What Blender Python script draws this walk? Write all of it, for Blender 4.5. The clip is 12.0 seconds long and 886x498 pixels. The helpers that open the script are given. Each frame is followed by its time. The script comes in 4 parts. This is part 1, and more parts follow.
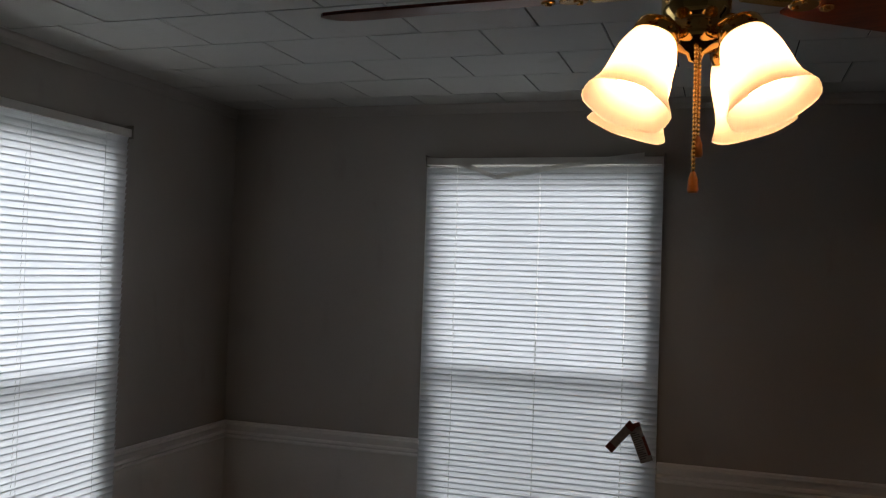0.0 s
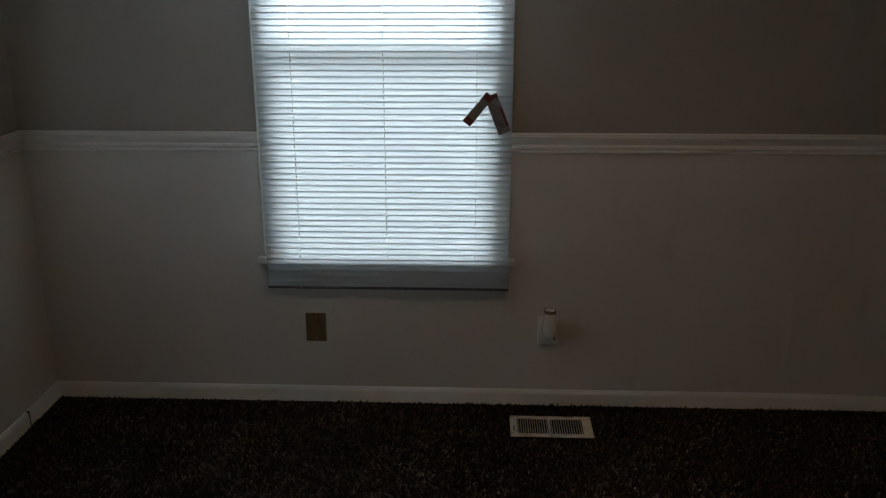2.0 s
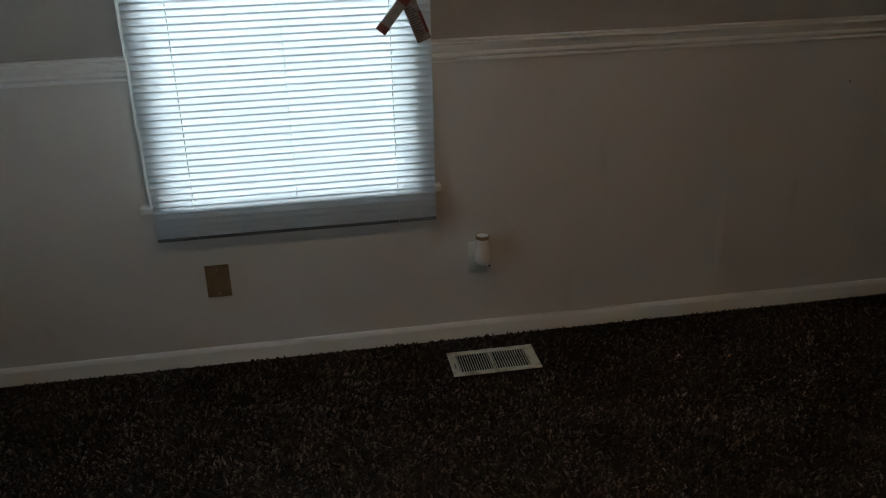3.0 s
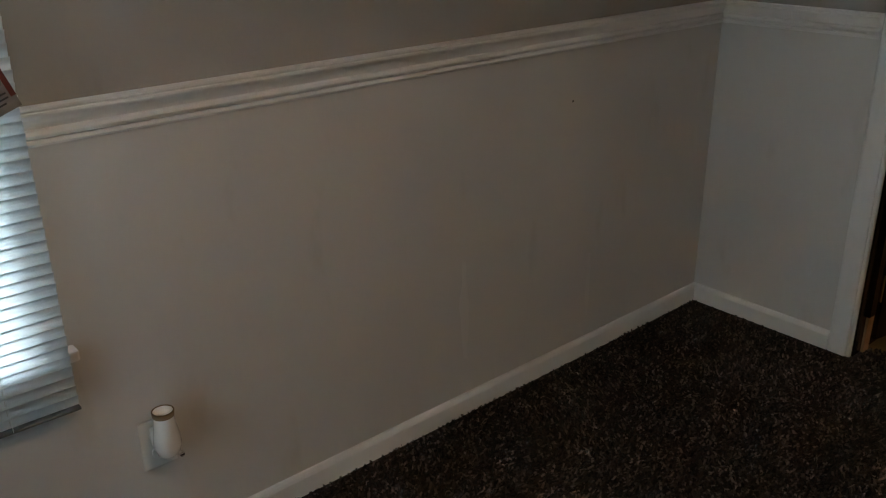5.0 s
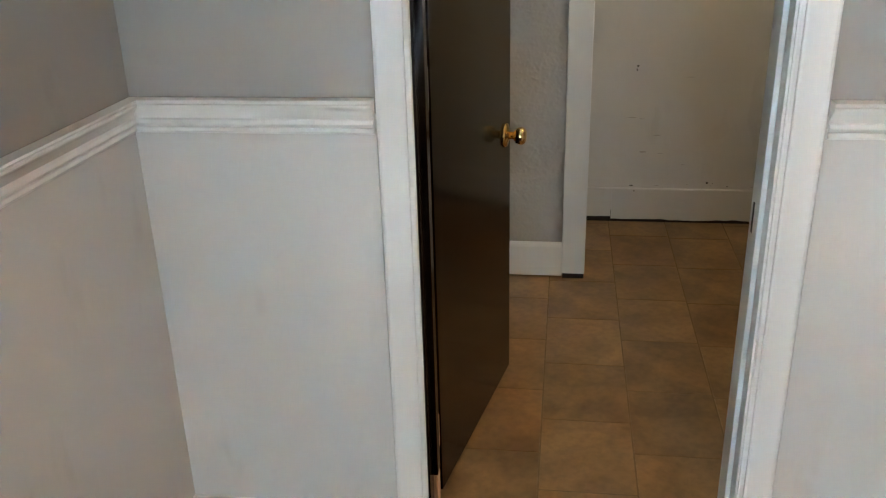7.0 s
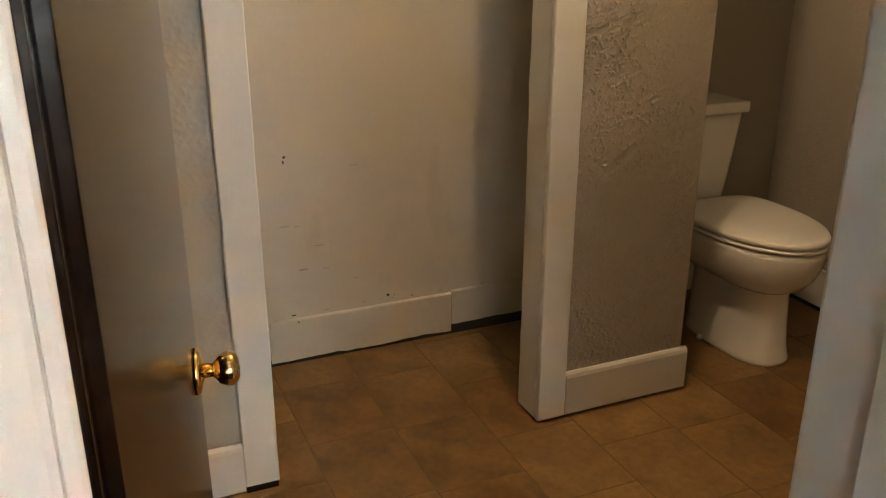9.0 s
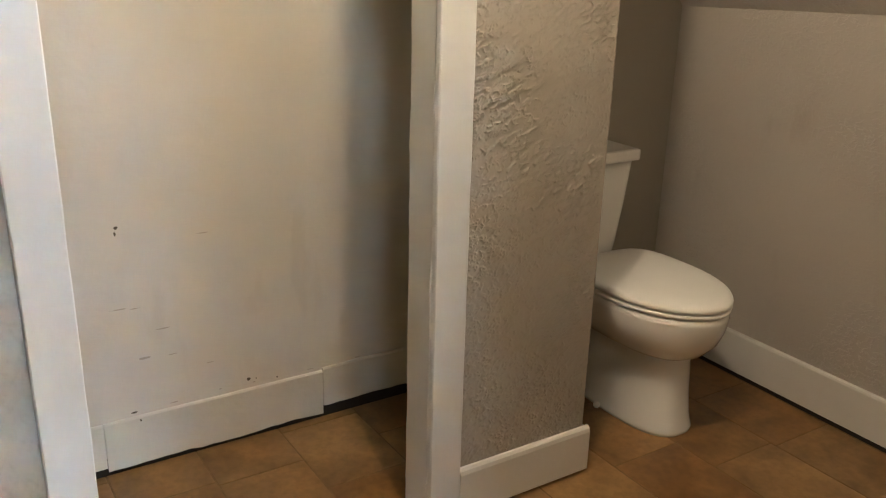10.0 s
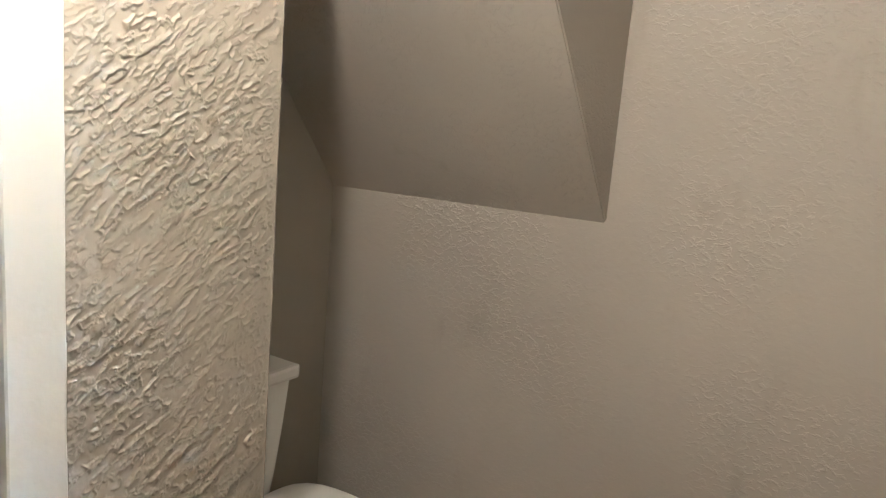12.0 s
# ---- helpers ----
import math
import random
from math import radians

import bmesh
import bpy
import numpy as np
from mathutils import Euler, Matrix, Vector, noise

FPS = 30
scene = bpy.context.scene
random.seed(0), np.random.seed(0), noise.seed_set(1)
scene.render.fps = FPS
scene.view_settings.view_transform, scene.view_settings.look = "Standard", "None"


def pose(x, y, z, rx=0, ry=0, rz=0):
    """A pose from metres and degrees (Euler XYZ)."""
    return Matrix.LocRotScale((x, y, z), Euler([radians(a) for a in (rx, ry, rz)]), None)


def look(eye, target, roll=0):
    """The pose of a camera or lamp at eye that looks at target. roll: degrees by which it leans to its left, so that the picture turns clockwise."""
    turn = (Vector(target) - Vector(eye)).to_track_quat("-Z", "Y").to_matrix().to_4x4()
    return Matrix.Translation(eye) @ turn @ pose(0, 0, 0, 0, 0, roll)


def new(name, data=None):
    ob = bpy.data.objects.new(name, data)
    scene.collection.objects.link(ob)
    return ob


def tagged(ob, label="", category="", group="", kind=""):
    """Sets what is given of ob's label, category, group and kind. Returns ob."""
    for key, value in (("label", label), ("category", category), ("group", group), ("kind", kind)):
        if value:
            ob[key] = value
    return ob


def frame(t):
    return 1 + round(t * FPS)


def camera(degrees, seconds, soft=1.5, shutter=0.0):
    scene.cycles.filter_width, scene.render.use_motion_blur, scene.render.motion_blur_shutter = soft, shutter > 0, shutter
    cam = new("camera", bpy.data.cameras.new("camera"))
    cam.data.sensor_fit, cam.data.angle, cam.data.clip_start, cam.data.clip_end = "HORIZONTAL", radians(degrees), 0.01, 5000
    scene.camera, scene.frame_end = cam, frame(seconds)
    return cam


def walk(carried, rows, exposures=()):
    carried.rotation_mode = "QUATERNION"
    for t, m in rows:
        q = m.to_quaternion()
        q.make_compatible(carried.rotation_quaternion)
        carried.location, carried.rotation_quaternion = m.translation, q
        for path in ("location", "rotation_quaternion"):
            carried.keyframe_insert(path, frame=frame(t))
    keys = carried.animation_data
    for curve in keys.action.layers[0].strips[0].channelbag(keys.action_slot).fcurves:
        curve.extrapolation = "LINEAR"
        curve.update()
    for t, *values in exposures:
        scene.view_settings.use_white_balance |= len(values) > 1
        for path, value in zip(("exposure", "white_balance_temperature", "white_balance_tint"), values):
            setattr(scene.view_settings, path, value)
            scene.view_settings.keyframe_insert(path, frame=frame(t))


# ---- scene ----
cam = camera(54.04, 12.0, soft=1.2, shutter=0.0)
PATH = [
    (0.00, pose(0.701, 0.553, 1.671, 91.40, -1.93, 18.11)),
    (0.50, pose(0.705, 0.607, 1.662, 90.30, -1.68, 11.03)),
    (1.00, pose(0.665, 0.595, 1.567, 84.47, -1.56, 8.81)),
    (1.50, pose(0.554, 0.598, 1.566, 78.82, -0.94, 6.63)),
    (2.00, pose(0.376, 0.715, 1.556, 72.30, 0.12, 2.43)),
    (2.50, pose(0.202, 0.826, 1.531, 67.40, 0.84, -1.74)),
    (2.70, pose(0.153, 0.921, 1.527, 66.13, 1.22, -4.71)),
    (4.50, pose(-0.027, 1.863, 1.378, 68.84, -0.68, -34.19)),
    (5.00, pose(0.101, 2.128, 1.356, 67.54, 0.80, -40.78)),
    (5.50, pose(0.393, 2.292, 1.366, 66.22, 2.96, -51.41)),
    (6.00, pose(0.508, 2.464, 1.414, 69.58, -0.45, -66.85)),
    (6.50, pose(0.755, 2.660, 1.396, 68.15, 0.99, -75.09)),
    (6.70, pose(0.833, 2.723, 1.400, 67.70, 1.26, -77.61)),
    (8.30, pose(1.785, 3.083, 1.360, 69.16, -0.11, -103.04)),
    (8.50, pose(1.898, 3.080, 1.363, 69.33, -0.90, -104.78)),
    (9.00, pose(2.173, 3.087, 1.358, 69.41, -0.05, -113.27)),
    (9.50, pose(2.355, 3.069, 1.371, 69.66, -0.76, -119.47)),
    (10.00, pose(2.528, 2.948, 1.386, 70.67, -1.43, -122.34)),
    (10.50, pose(2.709, 2.832, 1.385, 71.04, -3.25, -126.03)),
    (11.00, pose(2.893, 2.729, 1.442, 71.65, -4.09, -133.96)),
    (11.50, pose(2.985, 2.623, 1.490, 73.49, -4.23, -140.06)),
    (11.80, pose(3.009, 2.590, 1.543, 76.40, -4.75, -143.82)),
    (12.00, pose(3.024, 2.569, 1.576, 78.15, -4.64, -146.28)),
]
# seconds, stops, kelvin, tint
EXPOSURES = [
    (0.0, -2.65, 6900, 15), (1.0, -2.3, 6700, 11), (2.0, -1.85, 6300, 4), (2.7, -1.45, 6200, 2), (4.5, -1.0, 6000, -3), (5.0, -0.5, 6000, 0),
    (5.5, 0.4, 5700, 0), (6.0, 1.15, 5500, -3), (6.7, 1.55, 5500, -2), (8.5, 1.6, 6900, 8), (9.0, 2.0, 6900, 8), (9.5, 2.5, 6100, 6),
    (10.0, 2.82, 5350, 3), (10.5, 2.9, 5000, 3), (11.0, 3.03, 4750, 2), (12.0, 3.1, 4650, 2),
]
walk(cam, PATH, EXPOSURES)

# ---- light ----
SUN_EL, SUN_ROT = radians(48), radians(200)
world = bpy.data.worlds.new("overcast_sky")
scene.world = world
world.use_nodes = True
wn = world.node_tree.nodes
sky = wn.new("ShaderNodeTexSky")
sky.sky_type, sky.sun_disc, sky.sun_elevation, sky.sun_rotation = "NISHITA", False, SUN_EL, SUN_ROT
sky.air_density, sky.dust_density = 1.0, 4.0
world.node_tree.links.new(sky.outputs[0], wn["Background"].inputs[0])
wn["Background"].inputs[1].default_value = 0.12
sun = new("sun", bpy.data.lights.new("sun", "SUN"))
sun.data.energy, sun.data.angle, sun.data.color = 1.0, radians(12), (1, 0.96, 0.9)
sun.matrix_world = pose(0, 0, 20, 42, 0, 200)


def area_light(name, m, w, h, power, color):
    ob = new(name, bpy.data.lights.new(name, "AREA"))
    ob.data.shape, ob.data.size, ob.data.size_y, ob.data.energy, ob.data.color = "RECTANGLE", w, h, power, color
    ob.matrix_world = m
    return ob


def bulb_light(name, at, radius, power, color):
    ob = new(name, bpy.data.lights.new(name, "POINT"))
    ob.data.shadow_soft_size, ob.data.energy, ob.data.color = radius, power, color
    ob.location = at
    return ob


# sky light entering at the two windows
area_light("north_window_daylight", look((0.045, 6.75, 2.0), (0.045, 3.68, 1.3)), 2.2, 1.7, 2200, (0.95, 0.98, 1.0))
area_light("west_window_daylight", look((-4.3, 2.51, 2.0), (-1.24, 2.51, 1.3)), 2.2, 1.7, 3800, (0.95, 0.98, 1.0))
bulb_light("bathroom_ceiling_bulb", (3.71, 2.055, 2.14), 0.035, 8.4, (1.0, 0.71, 0.42))

# ---- materials ----
def mat(name, base, rough=0.5, metal=0.0, **extra):
    m = bpy.data.materials.new(name)
    m.use_nodes = True
    b = m.node_tree.nodes["Principled BSDF"]
    b.inputs["Base Color"].default_value = (*base, 1)
    b.inputs["Roughness"].default_value = rough
    b.inputs["Metallic"].default_value = metal
    for key, value in extra.items():
        b.inputs[key.replace("_", " ")].default_value = value
    return m


def tree(m):
    return m.node_tree.nodes, m.node_tree.links, m.node_tree.nodes["Principled BSDF"]


def texture(m, kind, scale, detail=3.0, stretch=(1, 1, 1), turn=(0, 0, 0), distort=0.0, where="Object"):
    n, l, b = tree(m)
    tc, mp = n.new("ShaderNodeTexCoord"), n.new("ShaderNodeMapping")
    mp.inputs["Scale"].default_value = stretch
    mp.inputs["Rotation"].default_value = [radians(a) for a in turn]
    l.new(tc.outputs[where], mp.inputs[0])
    if kind == "noise":
        t = n.new("ShaderNodeTexNoise")
        t.inputs["Detail"].default_value = detail
        t.inputs["Distortion"].default_value = distort
    else:
        t = n.new("ShaderNodeTexVoronoi")
    t.inputs["Scale"].default_value = scale
    l.new(mp.outputs[0], t.inputs["Vector"])
    return t


def ramp(m, socket, stops):
    n, l, b = tree(m)
    r = n.new("ShaderNodeValToRGB")
    e = r.color_ramp.elements
    while len(e) < len(stops):
        e.new(0.5)
    for el, (p, c) in zip(e, stops):
        el.position, el.color = p, (*c, 1) if len(c) == 3 else c
    l.new(socket, r.inputs[0])
    return r.outputs[0]


def mix(m, fac, a, b2, mode="MIX"):
    n, l, b = tree(m)
    x = n.new("ShaderNodeMix")
    x.data_type, x.blend_type = "RGBA", mode
    for s, v in ((x.inputs[0], fac), (x.inputs[6], a), (x.inputs[7], b2)):
        if isinstance(v, (int, float)):
            s.default_value = v
        elif isinstance(v, tuple):
            s.default_value = (*v, 1)
        else:
            l.new(v, s)
    return x.outputs[2]


def bump(m, socket, distance, strength=1.0):
    n, l, b = tree(m)
    x = n.new("ShaderNodeBump")
    x.inputs["Strength"].default_value, x.inputs["Distance"].default_value = strength, distance
    l.new(socket, x.inputs["Height"])
    old = b.inputs["Normal"].links
    if old:
        l.new(old[0].from_socket, x.inputs["Normal"])
    l.new(x.outputs[0], b.inputs["Normal"])
    return m


def color(m, socket):
    n, l, b = tree(m)
    l.new(socket, b.inputs["Base Color"])


def painted(name, base, rough, var=0.06, grain=0.0006, blotch=1.2, fine=60, dirt=0.93, wave=0.004):
    """Paint with broad unevenness, fine roller grain and faint scuffs."""
    m = mat(name, base, rough)
    big = texture(m, "noise", blotch, 4)
    small = texture(m, "noise", fine, 3)
    dark = tuple(c * (1 - var) for c in base)
    lite = tuple(min(1, c * (1 + var * 0.7)) for c in base)
    c1 = ramp(m, big.outputs[0], [(0.35, dark), (0.65, lite)])
    scuff = texture(m, "noise", 9, 6, (1, 1, 0.35))
    c2 = ramp(m, scuff.outputs[0], [(0.62, (1, 1, 1)), (0.72, (dirt, dirt * 0.99, dirt * 0.97))])
    color(m, mix(m, 1.0, c1, c2, "MULTIPLY"))
    bump(m, small.outputs[0], grain)
    bump(m, big.outputs[0], wave, 0.5)
    return m


M_UPPER = painted("greige_wall_paint", (0.345, 0.325, 0.30), 0.7)
M_LOWER = painted("off_white_panel_paint", (0.62, 0.60, 0.57), 0.5, 0.05)
M_WHITE = painted("white_trim_paint", (0.78, 0.77, 0.75), 0.42, 0.015, 0.00004, 4, 120, 0.995, 0.0002)
M_OLDWHITE = painted("old_lumpy_white_paint", (0.62, 0.60, 0.565), 0.45, 0.03, 0.0004, 5, 70, 0.97, 0.0015)
M_CEIL = painted("ceiling_board_paint", (0.44, 0.44, 0.42), 0.8)
M_BATH = painted("textured_wall_paint", (0.33, 0.30, 0.25), 0.6, 0.06, 0.001, 1.5, 40)
M_CREAM = painted("old_cream_plaster_paint", (0.55, 0.50, 0.42), 0.55, 0.05, 0.001, 2.2, 30)

M_BATH_ROUGH = painted("rough_rolled_wall_paint", (0.42, 0.38, 0.335), 0.55, 0.06, 0.0008, 1.5, 50)
_t = texture(M_BATH_ROUGH, "noise", 58, 5, (1, 1, 1.35), (0, 20, 0), 0.5)
_m = texture(M_BATH_ROUGH, "noise", 2.6, 2)
_h = mix(M_BATH_ROUGH, 1.0, ramp(M_BATH_ROUGH, _t.outputs[0], [(0.5, (0, 0, 0)), (0.62, (1, 1, 1))]), ramp(M_BATH_ROUGH, _m.outputs[0], [(0.42, (0.1, 0.1, 0.1)), (0.6, (1, 1, 1))]), "MULTIPLY")
bump(M_BATH_ROUGH, _h, 0.0027, 0.6)
_c = texture(M_CREAM, "noise", 5, 4, (1, 1, 3))
bump(M_CREAM, _c.outputs[0], 0.006, 0.5)

M_TEX = painted("trowelled_texture_paint", (0.36, 0.322, 0.275), 0.55, 0.05, 0.0006, 2, 80)
M_FILLER = painted("paler_filler_smear", (0.66, 0.64, 0.61), 0.6, 0.04)
# near-black colour that stands in for the shade inside gaps and recesses
M_STOP = mat("dark_gap_shade", (0.015, 0.012, 0.01), 0.9)
M_BRASS = mat("polished_brass", (0.83, 0.57, 0.22), 0.10, 1.0)
_b = texture(M_BRASS, "noise", 40, 4)
bump(M_BRASS, _b.outputs[0], 0.0002, 0.4)
M_STEEL = mat("dull_steel", (0.35, 0.33, 0.30), 0.4, 1.0)
M_DARKMETAL = mat("dark_bronze", (0.03, 0.025, 0.02), 0.5, 0.6)
M_CHROME = mat("chrome", (0.8, 0.8, 0.8), 0.08, 1.0)
M_PORC = mat("glazed_white_porcelain", (0.77, 0.74, 0.69), 0.13, Coat_Weight=0.4, Coat_Roughness=0.05)
_p = texture(M_PORC, "noise", 3, 2)
color(M_PORC, ramp(M_PORC, _p.outputs[0], [(0.3, (0.78, 0.77, 0.75)), (0.7, (0.83, 0.82, 0.80))]))
M_SEAT = mat("satin_white_plastic", (0.78, 0.74, 0.69), 0.28)
_p = texture(M_SEAT, "noise", 4, 2)
color(M_SEAT, ramp(M_SEAT, _p.outputs[0], [(0.3, (0.79, 0.77, 0.75)), (0.7, (0.84, 0.82, 0.80))]))
M_PLATE = mat("white_plastic", (0.82, 0.81, 0.78), 0.35)
M_BROWNPLATE = mat("tan_brown_metal_plate", (0.17, 0.115, 0.055), 0.42)
_p = texture(M_BROWNPLATE, "noise", 30, 4)
color(M_BROWNPLATE, ramp(M_BROWNPLATE, _p.outputs[0], [(0.3, (0.13, 0.085, 0.04)), (0.7, (0.20, 0.135, 0.065))]))
M_REG = mat("off_white_enamel_metal", (0.70, 0.67, 0.60), 0.4)
_p = texture(M_REG, "noise", 25, 5)
color(M_REG, ramp(M_REG, _p.outputs[0], [(0.35, (0.45, 0.38, 0.28)), (0.5, (0.70, 0.67, 0.60))]))

# dark varnished door wood
M_DOOR = mat("dark_stained_wood", (0.03, 0.018, 0.011), 0.17, IOR=1.5, Specular_IOR_Level=0.32)
_g = texture(M_DOOR, "noise", 3, 8, (14, 14, 0.6), (0, 0, 0), 0.8)
_g2 = texture(M_DOOR, "noise", 60, 3, (6, 6, 0.3))
color(M_DOOR, mix(M_DOOR, 0.35, ramp(M_DOOR, _g.outputs[0], [(0.3, (0.004, 0.0024, 0.0014)), (0.7, (0.011, 0.006, 0.0036))]), ramp(M_DOOR, _g2.outputs[0], [(0.4, (0.004, 0.0026, 0.002)), (0.6, (0.014, 0.008, 0.005))])))
bump(M_DOOR, _g2.outputs[0], 0.00005, 0.5)
M_RAW = mat("bare_pine_edge", (0.42, 0.24, 0.12), 0.7)
_g = texture(M_RAW, "noise", 8, 5, (6, 6, 0.5))
color(M_RAW, ramp(M_RAW, _g.outputs[0], [(0.3, (0.34, 0.16, 0.06)), (0.7, (0.52, 0.29, 0.13))]))
M_BLADE = mat("reddish_stained_fan_wood", (0.10, 0.028, 0.014), 0.3, Coat_Weight=0.3)
_g = texture(M_BLADE, "noise", 4, 6, (0.8, 16, 8))
color(M_BLADE, ramp(M_BLADE, _g.outputs[0], [(0.3, (0.085, 0.018, 0.010)), (0.7, (0.20, 0.045, 0.02))]))


def blend(name, base, through_color, share, rough=0.5, glow=None):
    """A thin sheet that lets part of the light through, scattered."""
    m = bpy.data.materials.new(name)
    m.use_nodes = True
    n, l, b = tree(m)
    b.inputs["Base Color"].default_value, b.inputs["Roughness"].default_value = (*base, 1), rough
    tr, mx = n.new("ShaderNodeBsdfTranslucent"), n.new("ShaderNodeMixShader")
    tr.inputs[0].default_value = (*through_color, 1)
    mx.inputs[0].default_value = share
    l.new(b.outputs[0], mx.inputs[1])
    l.new(tr.outputs[0], mx.inputs[2])
    l.new(mx.outputs[0], n["Material Output"].inputs[0])
    t = texture(m, "noise", 12, 3)
    color(m, ramp(m, t.outputs[0], [(0.3, tuple(c * 0.92 for c in base)), (0.7, base)]))
    return m


M_SLAT = blend("white_vinyl_slat", (0.80, 0.80, 0.79), (0.80, 0.84, 0.88), 0.5, 0.4)
M_SCREEN = bpy.data.materials.new("insect_screen_mesh")
M_SCREEN.use_nodes = True
n, l, b = tree(M_SCREEN)
b.inputs["Base Color"].default_value, b.inputs["Roughness"].default_value = (0.12, 0.14, 0.10, 1), 0.8
_tr, _mx = n.new("ShaderNodeBsdfTransparent"), n.new("ShaderNodeMixShader")
_mx.inputs[0].default_value = 0.30
l.new(_tr.outputs[0], _mx.inputs[1])
l.new(b.outputs[0], _mx.inputs[2])
l.new(_mx.outputs[0], n["Material Output"].inputs[0])
M_SHADE = blend("frosted_glass_shade", (0.97, 0.94, 0.90), (0.98, 0.90, 0.80), 0.5, 0.3)
M_CORD = blend("white_cord", (0.85, 0.85, 0.84), (0.92, 0.94, 0.95), 0.6, 0.8)
M_GLASS = mat("window_glass", (1, 1, 1), 0.02, Transmission_Weight=1.0, IOR=1.05)
M_BULB = mat("lit_bulb", (1, 0.9, 0.75), 0.5)
M_BULB.node_tree.nodes["Principled BSDF"].inputs["Emission Color"].default_value = (1.0, 0.57, 0.27, 1)
M_BULB.node_tree.nodes["Principled BSDF"].inputs["Emission Strength"].default_value = 345
M_CARD = mat("printed_cardboard", (0.50, 0.47, 0.42), 0.7)
_p = texture(M_CARD, "noise", 30, 4)
color(M_CARD, ramp(M_CARD, _p.outputs[0], [(0.3, (0.13, 0.115, 0.105)), (0.7, (0.30, 0.28, 0.26))]))
M_ORANGE = mat("orange_print", (0.14, 0.024, 0.012), 0.6)
M_RAIL = mat("dark_grey_plastic", (0.10, 0.10, 0.105), 0.5)
M_PULL = mat("varnished_wood_pull", (0.42, 0.15, 0.035), 0.35)
M_INK = mat("dark_print", (0.05, 0.045, 0.04), 0.7)
M_GRASS = mat("lawn", (0.07, 0.11, 0.03), 0.9)
_p = texture(M_GRASS, "noise", 4, 6)
color(M_GRASS, ramp(M_GRASS, _p.outputs[0], [(0.3, (0.05, 0.085, 0.02)), (0.7, (0.10, 0.14, 0.045))]))

# carpet backing and tufts
M_PILE = mat("brown_frieze_carpet", (0.05, 0.035, 0.027), 0.95)
n, l, b = tree(M_PILE)
_geo = n.new("ShaderNodeNewGeometry")
_isl = ramp(M_PILE, _geo.outputs["Random Per Island"], [(0.0, (0.004, 0.0025, 0.002)), (0.5, (0.020, 0.0125, 0.009)), (0.78, (0.060, 0.039, 0.031)), (1.0, (0.165, 0.113, 0.093))])
_w = texture(M_PILE, "noise", 3, 3)
color(M_PILE, mix(M_PILE, 1.0, _isl, ramp(M_PILE, _w.outputs[0], [(0.35, (0.75, 0.75, 0.75)), (0.65, (1, 1, 1))]), "MULTIPLY"))
M_BACKING = mat("carpet_backing", (0.022, 0.015, 0.011), 1.0)
_p = texture(M_BACKING, "noise", 160, 3)
color(M_BACKING, ramp(M_BACKING, _p.outputs[0], [(0.4, (0.014, 0.009, 0.007)), (0.6, (0.045, 0.03, 0.023))]))

# stone-look vinyl tile
M_TILE = mat("brown_stone_look_tile", (0.2, 0.11, 0.05), 0.36)
n, l, b = tree(M_TILE)
_oi = n.new("ShaderNodeObjectInfo")
_base = ramp(M_TILE, _oi.outputs["Random"], [(0.0, (0.190, 0.096, 0.032)), (0.35, (0.220, 0.122, 0.044)), (0.7, (0.250, 0.148, 0.060)), (1.0, (0.200, 0.112, 0.042))])
_v1 = texture(M_TILE, "noise", 5.5, 5, (1, 1, 1), (0, 0, 0), 0.5)
_off = n.new("ShaderNodeVectorMath")
_off.operation = "MULTIPLY"
_off.inputs[1].default_value = (9.7, 5.3, 3.1)
_cmb = n.new("ShaderNodeCombineXYZ")
for _k in range(3):
    l.new(_oi.outputs["Random"], _cmb.inputs[_k])
l.new(_cmb.outputs[0], _off.inputs[0])
l.new(_off.outputs[0], _v1.inputs["Vector"].links[0].from_node.inputs["Location"])
_v2 = texture(M_TILE, "noise", 45, 5)
_x = mix(M_TILE, 1.0, _base, ramp(M_TILE, _v1.outputs[0], [(0.30, (0.62, 0.58, 0.54)), (0.5, (1.0, 1.0, 1.0)), (0.70, (1.38, 1.38, 1.32))]), "MULTIPLY")
color(M_TILE, mix(M_TILE, 1.0, _x, ramp(M_TILE, _v2.outputs[0], [(0.35, (0.86, 0.85, 0.84)), (0.6, (1.05, 1.05, 1.05))]), "MULTIPLY"))
bump(M_TILE, _v1.outputs[0], 0.0015, 0.5)
M_GROUT = mat("tan_grout", (0.25, 0.165, 0.09), 0.8)
_p = texture(M_GROUT, "noise", 40, 4)
color(M_GROUT, ramp(M_GROUT, _p.outputs[0], [(0.3, (0.14, 0.085, 0.04)), (0.7, (0.21, 0.14, 0.07))]))

# ---- plan, metres ----
XW, XE, XB = -1.241, 2.591, 2.745  # west wall, east wall and its bathroom side
YN, YS, ZC = 3.681, -0.40, 2.30  # window wall, wall behind, ceiling
DY0, DY1, DZ = 2.427, 3.100, 2.02  # door opening
XP, XPB = 4.087, 4.190  # closet partition faces
PY0, PY1, PY2 = 1.466, 1.970, 2.726  # partition end, closet opening
XC, XT, YB = 4.725, 4.690, 0.604  # closet back wall, toilet wall, bathroom south wall
RAIL = 1.03


def part(name, bm, material, parent=None, label="", smooth=False):
    me = bpy.data.meshes.new(name)
    bmesh.ops.recalc_face_normals(bm, faces=bm.faces)
    bm.to_mesh(me)
    bm.free()
    for p in me.polygons:
        p.use_smooth = smooth
    me.materials.append(material)
    ob = new(name, me)
    if parent:
        ob.parent = parent
    if label:
        tagged(ob, label)
    return ob


